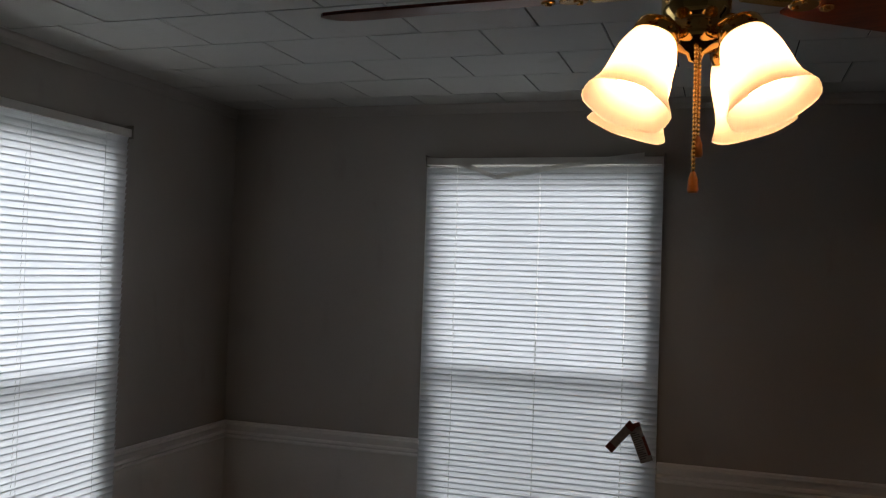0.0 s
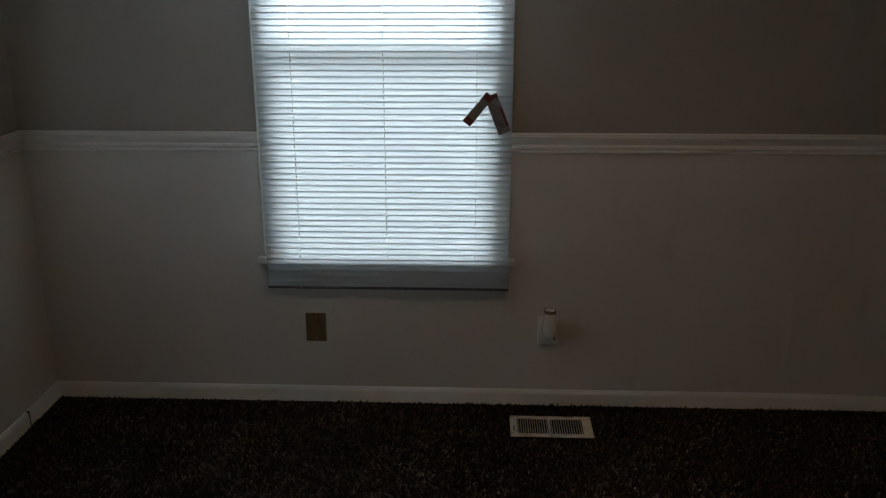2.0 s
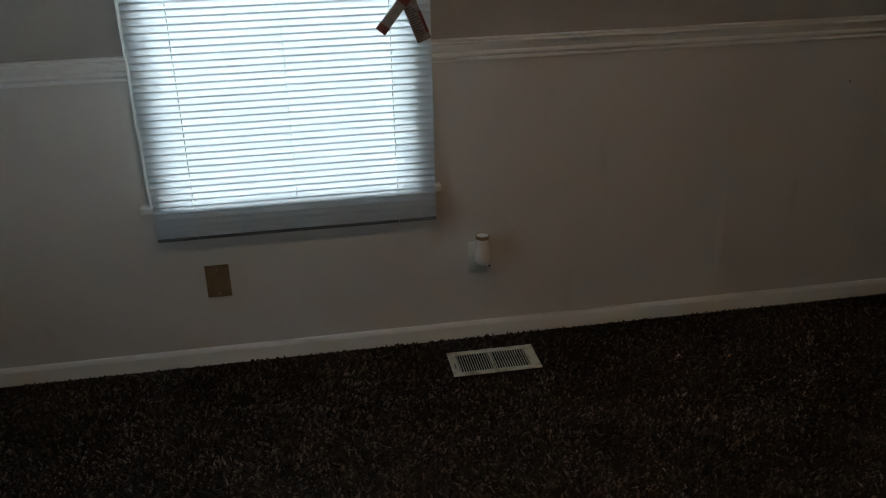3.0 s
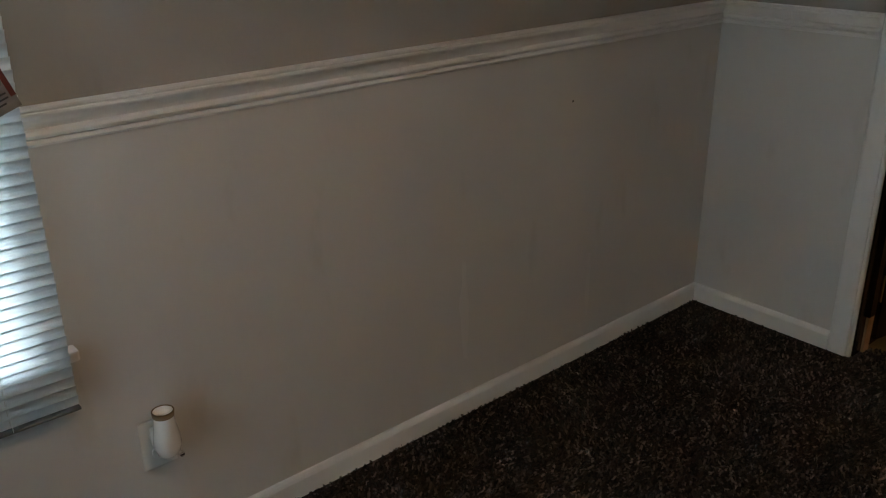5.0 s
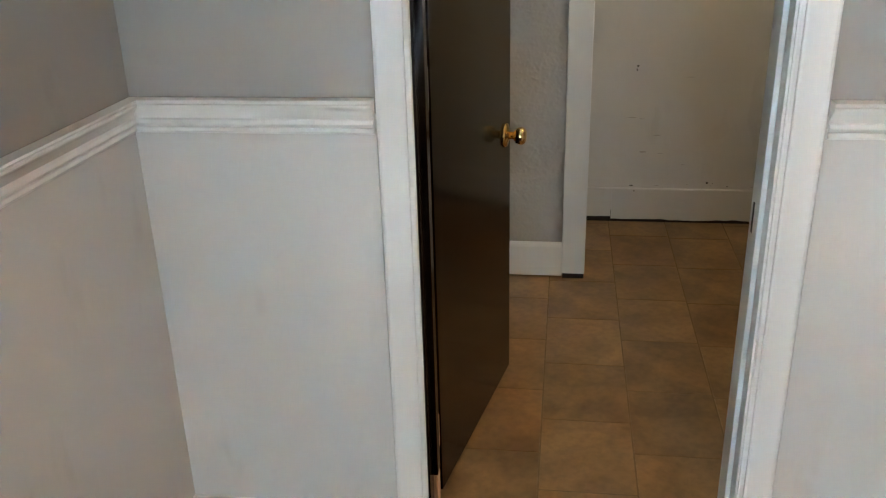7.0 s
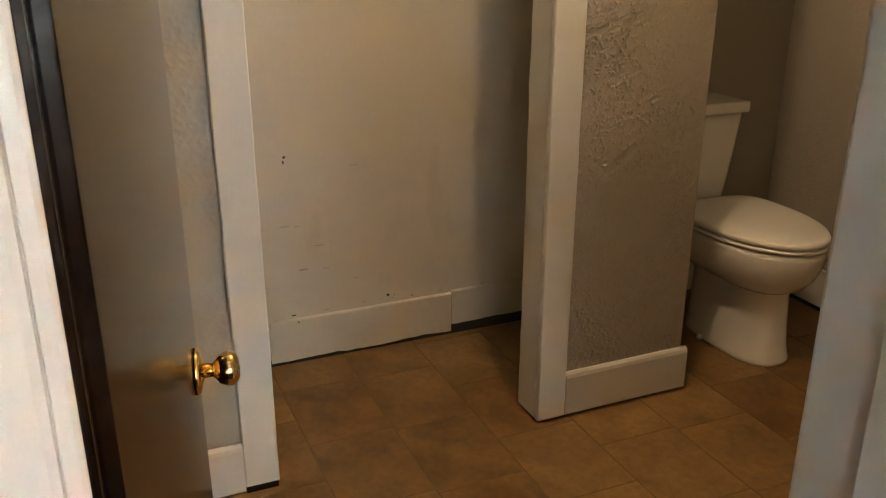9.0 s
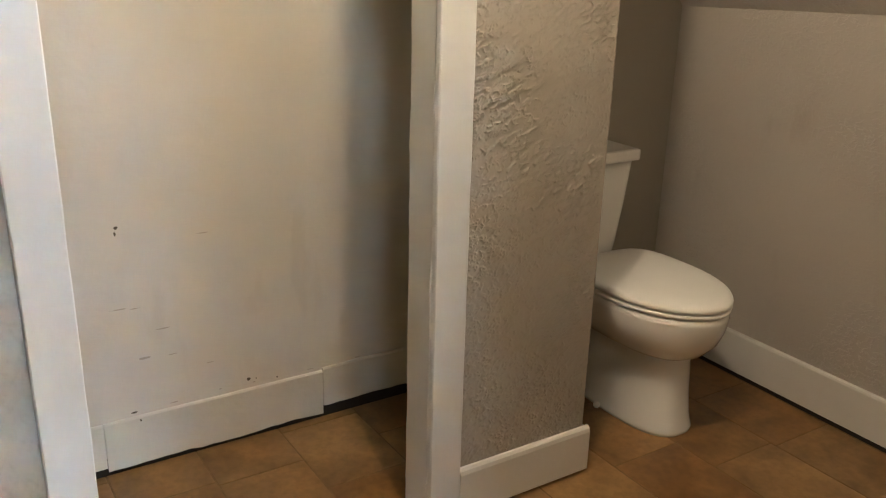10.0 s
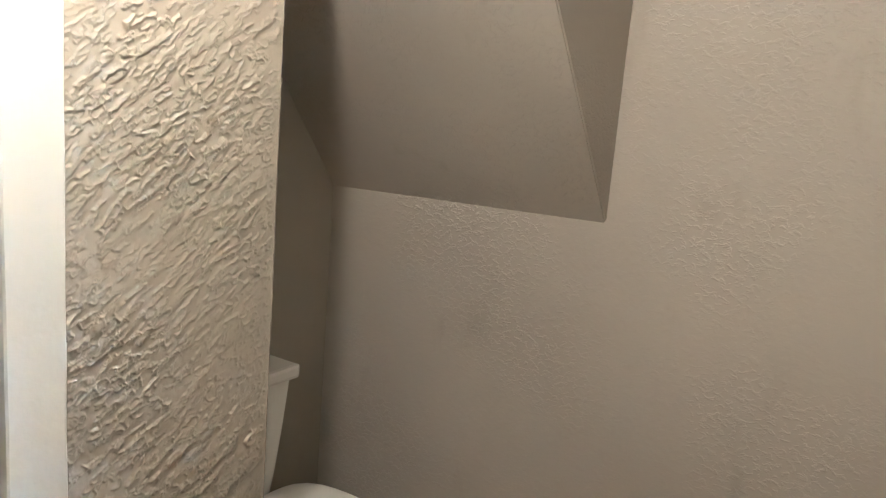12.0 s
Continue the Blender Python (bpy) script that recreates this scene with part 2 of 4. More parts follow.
def box(bm, x0, x1, y0, y1, z0, z1, bevel=0.0):
    m = Matrix.LocRotScale(((x0 + x1) / 2, (y0 + y1) / 2, (z0 + z1) / 2), None, (abs(x1 - x0), abs(y1 - y0), abs(z1 - z0)))
    vs = bmesh.ops.create_cube(bm, size=1, matrix=m)["verts"]
    if bevel:
        es = list({e for v in vs for e in v.link_edges})
        bmesh.ops.bevel(bm, geom=es, offset=bevel, segments=2, profile=0.6, affect="EDGES", clamp_overlap=True)
    return vs


def sweep(bm, prof, a, b, out, m0=0.0, m1=0.0):
    """A moulding: profile of (out, up) carried from a to b; m0, m1 mitre its ends by that share of the depth."""
    a, b, out = Vector(a), Vector(b), Vector(out)
    d = (b - a).normalized()
    rings = []
    for p, m in ((a, m0), (b, m1)):
        rings.append([bm.verts.new(p + out * o + Vector((0, 0, u)) + d * (o * m)) for o, u in prof])
    n = len(prof)
    for i in range(n):
        bm.faces.new((rings[0][i], rings[0][(i + 1) % n], rings[1][(i + 1) % n], rings[1][i]))
    bm.faces.new(rings[0][::-1])
    bm.faces.new(rings[1])


def lathe(bm, prof, n, m=None, cap=True):
    """Turned shape from (radius, height) rows round the z axis of m."""
    m = m or Matrix()
    rings = [[bm.verts.new(m @ Vector((r * math.cos(2 * math.pi * i / n), r * math.sin(2 * math.pi * i / n), z))) for i in range(n)] for r, z in prof]
    for r0, r1 in zip(rings, rings[1:]):
        for i in range(n):
            bm.faces.new((r0[i], r0[(i + 1) % n], r1[(i + 1) % n], r1[i]))
    if cap:
        bm.faces.new(rings[0][::-1])
        bm.faces.new(rings[-1])
    return rings


def structure(name, boxes, material, label, category):
    bm = bmesh.new()
    for b in boxes:
        box(bm, *b)
    return tagged(part(name, bm, material), label, category, kind="structure")


WX0, WX1, WZ0, WZ1 = -0.350, 0.437, 0.578, 2.05  # north window opening
VY0, VY1 = 2.132, 2.888  # west window opening
T = 0.16
structure("wall_north", [(XW - T, WX0, YN, YN + T, 0, ZC), (WX1, XB, YN, YN + T, 0, ZC), (WX0, WX1, YN, YN + T, 0, WZ0), (WX0, WX1, YN, YN + T, WZ1, ZC)],
          M_UPPER, "greige painted plaster wall with a window", "wall")
structure("wall_west", [(XW - T, XW, YS, VY0, 0, ZC), (XW - T, XW, VY1, YN, 0, ZC), (XW - T, XW, VY0, VY1, 0, WZ0), (XW - T, XW, VY0, VY1, WZ1, ZC)],
          M_UPPER, "greige painted plaster wall with a window", "wall")
structure("wall_east", [(XE, XB, YS, DY0 - 0.02, 0, ZC), (XE, XB, DY1 + 0.02, YN, 0, ZC), (XE, XB, DY0 - 0.02, DY1 + 0.02, DZ + 0.02, ZC)], M_UPPER, "greige painted wall with a doorway", "wall")
structure("wall_south", [(XW - T, XB, YS - T, YS, 0, ZC)], M_UPPER, "greige painted plaster wall", "wall")
structure("wall_bathroom_north", [(XB, XC + T, YN, YN + T, 0, ZC)], M_BATH, "tan painted bathroom wall", "wall")
structure("wall_closet_north", [(XP + 0.004, XPB, PY2 + 0.02, YN, 0, ZC), (XP + 0.004, XPB, PY1 - 0.02, PY2 + 0.02, 2.03, ZC)], M_BATH, "greige textured partition beside a closet opening", "wall")
structure("wall_closet_back", [(XC, XC + T, 1.60, YN, 0, ZC)], M_CREAM, "old cream painted closet wall with chipped plaster", "wall")
structure("wall_toilet_back", [(XT, XC + T, YB, PY0, 0, ZC)], M_BATH, "tan painted wall behind the toilet", "wall")
structure("wall_partition", [(XP + 0.004, XC + T, PY0, 1.60, 0, ZC), (XP + 0.004, XPB, 1.60, PY1 - 0.02, 0, ZC)], M_BATH, "partition wall between closet and toilet", "wall")
structure("wall_bathroom_south", [(XB, XC + T, YB - T, YB, 0, ZC)], M_BATH_ROUGH, "tan lightly textured bathroom wall", "wall")
structure("ceiling_bathroom", [(XB, XC + T, YB - T, YN + T, ZC, ZC + 0.1)], M_CEIL, "plain painted bathroom ceiling", "ceiling")

# ---- the carpeted room ----
structure("floor", [(XW - T, 2.672, YS, YN, -0.1, -0.004)], M_BACKING, "dark brown speckled frieze carpet", "floor")
structure("floor_bathroom", [(2.672, XC + T, YB - T, YN, -0.1, -0.0086)], M_GROUT, "brown stone-look tile floor with tan joints", "floor")

# lower wall panels, a few millimetres proud of the plaster
PZ = RAIL - 0.03
CASING = 0.072
LP = 0.004
structure("wainscot_north", [(XW + LP, -0.389, YN - LP, YN, 0, PZ), (0.480, XE - LP, YN - LP, YN, 0, PZ), (-0.389, 0.480, YN - LP, YN, 0, 0.555)], M_LOWER, "off-white painted lower wall panel", "wall panel")
structure("wainscot_west", [(XW, XW + LP, YS, VY0 - 0.082, 0, PZ), (XW, XW + LP, VY1 + 0.082, YN, 0, PZ), (XW, XW + LP, VY0 - 0.082, VY1 + 0.082, 0, 0.555)], M_LOWER, "off-white painted lower wall panel", "wall panel")
structure("wainscot_east", [(XE - LP, XE, YS, DY0 - CASING - 0.007, 0, PZ), (XE - LP, XE, DY1 + CASING + 0.007, YN, 0, PZ)], M_LOWER, "off-white painted lower wall panel", "wall panel")
structure("wainscot_south", [(XW, XE, YS, YS + LP, 0, PZ)], M_LOWER, "off-white painted lower wall panel", "wall panel")

CHAIR = [(0, -0.070), (0.009, -0.070), (0.012, -0.065), (0.009, -0.060), (0.005, -0.058), (0.012, -0.055), (0.016, -0.049), (0.013, -0.043), (0.007, -0.040), (0.012, -0.031), (0.019, -0.022),
         (0.026, -0.017), (0.030, -0.013), (0.030, -0.009), (0.027, -0.007), (0.029, -0.004), (0.028, 0), (0, 0)]
BASE = [(0, 0), (0.013, 0), (0.013, 0.048), (0.010, 0.056), (0.006, 0.061), (0, 0.062)]


def moulding(name, prof, runs, material, label, category):
    bm = bmesh.new()
    for a, b, out, m0, m1 in runs:
        sweep(bm, prof, a, b, out, m0, m1)
    return tagged(part(name, bm, material), label, category, kind="structure")


N, E, W, S = (0, -1, 0), (-1, 0, 0), (1, 0, 0), (0, 1, 0)
moulding("chair_rail_north", CHAIR, [((XW, YN, RAIL), (-0.389, YN, RAIL), N, 1, 0), ((0.485, YN, RAIL), (XE, YN, RAIL), N, 0, -1)], M_WHITE, "white painted chair rail moulding", "chair rail")
moulding("chair_rail_east", CHAIR, [((XE, DY1 + CASING + 0.01, RAIL), (XE, YN, RAIL), E, 0, -1), ((XE, YS, RAIL), (XE, DY0 - CASING - 0.01, RAIL), E, 1, 0)], M_WHITE, "white painted chair rail moulding", "chair rail")
moulding("chair_rail_west", CHAIR, [((XW, YS, RAIL), (XW, VY0 - 0.077, RAIL), W, 1, 0), ((XW, VY1 + 0.077, RAIL), (XW, YN, RAIL), W, 0, -1)], M_WHITE, "white painted chair rail moulding", "chair rail")
moulding("baseboard_north", BASE, [((XW, YN - LP, 0), (XE, YN - LP, 0), N, 1, -1)], M_WHITE, "low white painted baseboard", "baseboard")
moulding("baseboard_east", BASE, [((XE - LP, DY1 + CASING + 0.005, 0), (XE - LP, YN, 0), E, 0, -1), ((XE - LP, YS, 0), (XE - LP, DY0 - CASING - 0.005, 0), E, 1, 0)], M_WHITE, "low white painted baseboard", "baseboard")
moulding("baseboard_west", BASE, [((XW + LP, YS, 0), (XW + LP, YN, 0), W, 1, -1)], M_WHITE, "low white painted baseboard", "baseboard")
COVE = [(0, -0.035), (0.006, -0.035), (0.012, -0.02), (0.025, -0.007), (0.028, 0), (0, 0)]
moulding("ceiling_trim", COVE, [((XW, YN, ZC), (XE, YN, ZC), N, 1, -1), ((XW, YS, ZC), (XW, YN, ZC), W, 1, -1), ((XE, YS, ZC), (XE, YN, ZC), E, 1, -1), ((XW, YS, ZC), (XE, YS, ZC), S, 1, -1)],
         M_UPPER, "small painted cove moulding under the ceiling", "trim")

# ceiling boards with open joints, half a board staggered
bm = bmesh.new()
TX, TY, J = 0.318, 0.262, 0.0026
row = 0
y = 2.71 - TY * 12
while y < YN:
    x = 0.389 + (TX / 2 if row % 2 else 0) - TX * 7
    while x < XE:
        x0, x1, y0, y1 = max(x + J, XW), min(x + TX - J, XE), max(y + J, YS), min(y + TY - J, YN)
        if x1 - x0 > 0.01 and y1 - y0 > 0.01:
            d = random.uniform(0, 0.0012)
            box(bm, x0, x1, y0, y1, ZC - d, ZC + 0.006)
        x += TX
    y += TY
    row += 1
structure("ceiling_backing", [(XW - T, XB, YS - T, YN + T, ZC + 0.007, ZC + 0.1)], M_STOP, "dark backing above the ceiling tile joints", "ceiling")
tagged(part("ceiling", bm, M_CEIL), "pale grey fibreboard tile ceiling with dark joints", "ceiling", kind="structure")


# ---- windows and blinds, built facing -y at the origin, then turned into place ----
def window(name, width, z0, z1, m, label):
    """Double-hung window in an opening of that width, centred on x = 0, wall face at y = 0."""
    win = tagged(new(name), label, "window", kind="structure")
    h = width / 2
    bm = bmesh.new()
    for x0, x1 in ((-h, -h + 0.012), (h - 0.012, h)):
        box(bm, x0, x1, 0, 0.158, z0, z1)
    box(bm, -h + 0.012, h - 0.012, 0, 0.158, z1 - 0.012, z1)
    box(bm, -h + 0.012, h - 0.012, 0.02, 0.158, z0, z0 + 0.008)
    part("window_frame", bm, M_WHITE, win)
    bm = bmesh.new()
    w = 0.044
    box(bm, -h - w, -h + 0.003, -0.018, 0, z0, z1 + w, 0.003)
    box(bm, h - 0.003, h + w, -0.018, 0, z0, z1 + w, 0.003)
    box(bm, -h + 0.003, h - 0.003, -0.017, 0, z1 - 0.003, z1 + w, 0.003)
    part("casing", bm, M_WHITE, win)
    bm = bmesh.new()
    box(bm, -h - w - 0.026, h + w + 0.026, -0.035, 0.02, z0 - 0.022, z0, 0.005)
    part("window_sill", bm, M_WHITE, win)
    mid = 1.322
    for nm, y, a, b in (("lower_sash", 0.055, z0 + 0.008, mid + 0.02), ("upper_sash", 0.092, mid - 0.02, z1 - 0.012)):
        bm = bmesh.new()
        f = h - 0.012
        box(bm, -f, -f + 0.028, y, y + 0.034, a, b, 0.003)
        box(bm, f - 0.028, f, y, y + 0.034, a, b, 0.003)
        box(bm, -f + 0.028, f - 0.028, y, y + 0.034, a, a + 0.034, 0.003)
        box(bm, -f + 0.028, f - 0.028, y, y + 0.034, b - 0.04, b, 0.003)
        sash = part(nm, bm, M_WHITE, win)
        bm = bmesh.new()
        box(bm, -f + 0.026, f - 0.026, y + 0.015, y + 0.018, a + 0.02, b - 0.02)
        pane = part("pane", bm, M_GLASS, sash)
        pane.visible_shadow = False
    bm = bmesh.new()
    f = h - 0.012
    box(bm, -f + 0.012, f - 0.012, 0.134, 0.1346, z0 + 0.032, mid)
    part("insect_screen", bm, M_SCREEN, win, "grey insect screen over the lower sash")
    bm = bmesh.new()
    for x0, x1, a, b in ((-f, -f + 0.014, z0 + 0.02, mid + 0.012), (f - 0.014, f, z0 + 0.02, mid + 0.012), (-f + 0.014, f - 0.014, mid - 0.004, mid + 0.012), (-f + 0.014, f - 0.014, z0 + 0.02, z0 + 0.034)):
        box(bm, x0, x1, 0.130, 0.139, a, b)
    part("screen_frame", bm, M_STEEL, win)
    win.matrix_world = m
    return win


def slat_mesh(width):
    """One thin curved slat, slightly wavy along its length, with a slot for each ladder cord."""
    bm = bmesh.new()
    n, k, th = 12, 4, 0.0005
    slots = [width * f for f in (-0.36, 0.0, 0.36)]
    xs = [-width / 2 + width * j / n for j in range(n + 1)]
    xs = sorted([x for x in xs if all(abs(x - c) > 0.004 for c in slots)] + [c + d for c in slots for d in (-0.0009, 0.0009)])
    rings = []
    for x in xs:
        sag = 0.0003 * math.sin(x * 5) + 0.0002 * math.sin(x * 13)
        arc = [((i / k - 0.5) * 0.0262, 0.0024 * (1 - (2 * i / k - 1) ** 2) + sag) for i in range(k + 1)]
        loop = [(y, z) for y, z in arc] + [(y, z - th) for y, z in reversed(arc)]
        rings.append([bm.verts.new((x, y, z)) for y, z in loop])
    m = len(rings[0])
    for xa, xb, a, b in zip(xs, xs[1:], rings, rings[1:]):
        slot = any(abs((xa + xb) / 2 - c) < 0.001 for c in slots)
        for i in range(m):
            if not (slot and i in (1, 2, 6, 7)):
                bm.faces.new((a[i], a[(i + 1) % m], b[(i + 1) % m], b[i]))
    bm.faces.new(rings[0])
    bm.faces.new(rings[-1][::-1])
    bmesh.ops.recalc_face_normals(bm, faces=bm.faces[:])
    me = bpy.data.meshes.new("slat")
    bm.to_mesh(me)
    bm.free()
    me.materials.append(M_SLAT)
    return me


def blind(width, z0, z1, m, label, broken):
    """Closed mini blind hung in front of the casing."""
    ob = tagged(new("window_blind"), label, "window blind", "window blinds")
    bm = bmesh.new()
    box(bm, -width / 2, width / 2, -0.014, 0.014, z1 - 0.026, z1, 0.002)
    part("headrail", bm, M_PLATE, ob)
    for sx in (-1, 1):
        bm = bmesh.new()
        box(bm, sx * (width / 2 + 0.001), sx * (width / 2 + 0.006), -0.020, 0.024, z1 - 0.032, z1 + 0.012, 0.0015)
        box(bm, sx * (width / 2 - 0.02), sx * (width / 2 + 0.001), 0.017, 0.021, z1 - 0.01, z1 + 0.012)
        part("bracket", bm, M_STEEL, ob)
    bm = bmesh.new()
    box(bm, -width / 2, width / 2, -0.010, 0.010, z0, z0 + 0.006, 0.002)
    part("bottom_rail", bm, M_RAIL, ob, "dark-edged bottom rail")
    mesh = slat_mesh(width)
    step, z = 0.0207, z0 + 0.016
    rnd = random.Random(5 if broken else 9)
    while z < z1 - 0.03:
        s = new("slat", mesh)
        s.parent = ob
        tilt = -75 + rnd.uniform(-0.5, 0.5)
        s.matrix_basis = pose(rnd.uniform(-0.0005, 0.0005), rnd.uniform(-0.0003, 0.0003), z, tilt, 0, rnd.uniform(-0.02, 0.02)) @ pose(0, 0, 0, 0, rnd.uniform(-0.04, 0.04), 0)
        z += step
    for x in (-width * 0.36, 0.0, width * 0.36):
        bm = bmesh.new()
        for y in (-0.0135, 0.0135):
            box(bm, x - 0.0005, x + 0.0005, y - 0.0005, y + 0.0005, z0 + 0.005, z1 - 0.024)
        part("ladder_cord", bm, M_CORD, ob)
    ob.matrix_world = m
    return ob


WXC, VYC = (WX0 + WX1) / 2, (VY0 + VY1) / 2
window("window_1", WX1 - WX0, WZ0, WZ1, pose(WXC, YN, 0), "white double-hung window behind closed blinds")
window("window_2", VY1 - VY0, WZ0, WZ1, pose(XW, VYC, 0, 0, 0, 90), "white double-hung window behind closed blinds")
blind(0.862, 0.473, 2.088, pose(0.053, 3.628, 0), "white mini blind, closed, with a broken valance, over the window", True)
blind(0.862, 0.473, 2.10, pose(XW + 0.053, VYC, 0, 0, 0, 90), "white mini blind, closed, hung over the window", False)

# valance strip of the north blind, snapped and sagging across the headrail
bm = bmesh.new()
pts = [(-0.375, 2.082, 0), (-0.275, 2.072, 8), (-0.19, 2.048, 20), (-0.105, 2.014, 25), (0.04, 2.040, 12), (0.26, 2.074, 4), (0.42, 2.092, -4)]
rows = []
for x, z, a in pts:
    c = Vector((x, 3.6065 - 0.004 * abs(a) / 25, z))
    up = Vector((0, -math.sin(radians(a)), math.cos(radians(a)))) * 0.009
    rows.append([bm.verts.new(c - up), bm.verts.new(c + up)])
for a, b in zip(rows, rows[1:]):
    bm.faces.new((a[0], b[0], b[1], a[1]))
bmesh.ops.solidify(bm, geom=bm.faces[:], thickness=0.002)
tagged(part("valance_strip", bm, M_PLATE), "grey-white plastic valance strip, snapped and sagging", "blind valance")

# folded printed carton strip caught on the blind
carton = tagged(new("folded_carton"), "folded printed cardboard strip hanging on the blind", "cardboard")
APEX = Vector((0.409, 3.583, 1.172))


def arm(end, w, d, name, length_label):
    end = Vector(end)
    ax = (end - APEX)
    ln = ax.length
    zx = ax.normalized()
    yx = Vector((0, -1, 0))
    xx = yx.cross(zx).normalized()
    m = Matrix((xx, yx, zx)).transposed().to_4x4()
    m.translation = APEX
    bm = bmesh.new()
    box(bm, -w / 2, w / 2, -0.002, d, 0.004, ln, 0.0015)
    bmesh.ops.transform(bm, matrix=m, verts=bm.verts)
    return part(name, bm, M_CARD, carton, length_label), m, ln


left, ml, ll = arm((0.331, 3.580, 1.079), 0.030, 0.012, "short_arm", "pale cardboard arm with an orange end")
right, mr, lr = arm((0.458, 3.593, 1.046), 0.042, 0.012, "long_arm", "pale cardboard arm with rows of dark print")
for m, par, spans in ((ml, left, [(-0.0155, 0.0155, ll - 0.022, ll + 0.001)]), (ml, left, [(-0.0155, 0.0155, 0.001, 0.022)]), (mr, right, [(-0.0215, 0.0215, 0.001, 0.014)]),
                      (mr, right, [(0.013, 0.0215, 0.05, lr - 0.02)])):
    bm = bmesh.new()
    for x0, x1, a, b in spans:
        box(bm, x0, x1, -0.003, 0.0135, a, b)
    bmesh.ops.transform(bm, matrix=m, verts=bm.verts)
    part("orange_print", bm, M_ORANGE, par, "orange printed band")
bm = bmesh.new()
for i in range(13):
    a = 0.030 + i * 0.0075
    box(bm, -0.017, 0.009 if i % 3 else 0.002, 0.0115, 0.0128, a, a + 0.0028)
bmesh.ops.transform(bm, matrix=mr, verts=bm.verts)
part("printed_lines", bm, M_INK, right, "rows of small dark print")


# ---- wall plates, night light, floor register ----
def wall_plate(name, cx, cz, w, h, material, label, category):
    bm = bmesh.new()
    box(bm, cx - w / 2, cx + w / 2, YN - LP - 0.006, YN - LP, cz - h / 2, cz + h / 2, 0.003)
    return tagged(part(name, bm, material), label, category)


plate = wall_plate("blank_wall_plate", -0.223, 0.302, 0.076, 0.112, M_BROWNPLATE, "blank tan-brown metal wall plate under the window", "wall plate")
for dz in (-0.042, 0.042):
    bm = bmesh.new()
    lathe(bm, [(0.0035, 0), (0.003, 0.0012)], 10, pose(-0.223, YN - LP - 0.006, 0.302 + dz, 90))
    part("screw", bm, M_STEEL, plate)
outlet = wall_plate("wall_outlet", 0.631, 0.303, 0.073, 0.114, M_PLATE, "white duplex wall outlet with a night light in it", "outlet")
for dz in (-0.0205, 0.0205):
    bm = bmesh.new()
    lathe(bm, [(0.0165, 0), (0.0165, 0.002), (0.0155, 0.003)], 20, pose(0.631, YN - LP - 0.006, 0.303 + dz, 90))
    face = part("receptacle_face", bm, M_PLATE, outlet)
    bm = bmesh.new()
    for dx in (-0.0065, 0.0065):
        box(bm, 0.631 + dx - 0.001, 0.631 + dx + 0.001, YN - LP - 0.0098, YN - LP - 0.0088, 0.303 + dz - 0.001, 0.303 + dz + 0.007)
    lathe(bm, [(0.0025, 0), (0.0025, 0.001)], 10, pose(0.631, YN - LP - 0.0088, 0.303 + dz - 0.008, 90))
    part("slots", bm, M_INK, face)
light = tagged(new("night_light"), "small white plug-in night light, switched off", "night light")
bm = bmesh.new()
box(bm, 0.614, 0.648, YN - 0.040, YN - LP - 0.010, 0.304, 0.350, 0.006)
part("plug_body", bm, M_PLATE, light)
bm = bmesh.new()
lathe(bm, [(0.010, 0.0), (0.017, 0.006), (0.021, 0.020), (0.020, 0.036), (0.0165, 0.055), (0.0155, 0.072), (0.0165, 0.078), (0.0145, 0.078), (0.0135, 0.07), (0.0, 0.066)], 24, pose(0.634, YN - 0.056, 0.296) @ Matrix.Scale(1.34, 4), cap=False)
part("shade", bm, M_PORC, light, "white cup-shaped shade", True)
bm = bmesh.new()
lathe(bm, [(0.0162, 0.0705), (0.0170, 0.079), (0.0150, 0.0795), (0.0148, 0.0705)], 24, pose(0.634, YN - 0.056, 0.296) @ Matrix.Scale(1.34, 4), cap=False)
part("rim", bm, M_BROWNPLATE, light, "brown rim", True)
bm = bmesh.new()
lathe(bm, [(0.004, 0), (0.006, 0.002), (0.006, 0.010), (0.004, 0.012)], 14, pose(0.651, YN - 0.072, 0.303, 90))
part("switch_knob", bm, M_CHROME, light, smooth=True)

reg = tagged(new("floor_register"), "off-white metal floor register set in the carpet", "floor register")
RX0, RX1, RY0, RY1 = 0.495, 0.786, 3.414, 3.559
RZ = 0.008
bm = bmesh.new()
box(bm, RX0, RX1, RY0, RY0 + 0.018, RZ, RZ + 0.005, 0.0015)
box(bm, RX0, RX1, RY1 - 0.018, RY1, RZ, RZ + 0.005, 0.0015)
box(bm, RX0, RX0 + 0.026, RY0 + 0.018, RY1 - 0.018, RZ, RZ + 0.005, 0.0015)
box(bm, RX1 - 0.034, RX1, RY0 + 0.018, RY1 - 0.018, RZ, RZ + 0.005, 0.0015)
XM = (RX0 + RX1) / 2 - 0.006
box(bm, XM - 0.005, XM + 0.005, RY0 + 0.018, RY1 - 0.018, RZ, RZ + 0.005, 0.0015)
part("frame", bm, M_REG, reg)
# shallow near-black plate in place of a duct, painting its depth of shade
bm = bmesh.new()
box(bm, RX0 + 0.01, RX1 - 0.01, RY0 + 0.01, RY1 - 0.01, -0.003, 0.001)
part("duct_shade", bm, M_STOP, reg, "dark plate for the shade of the duct opening under the grille")
fin = None
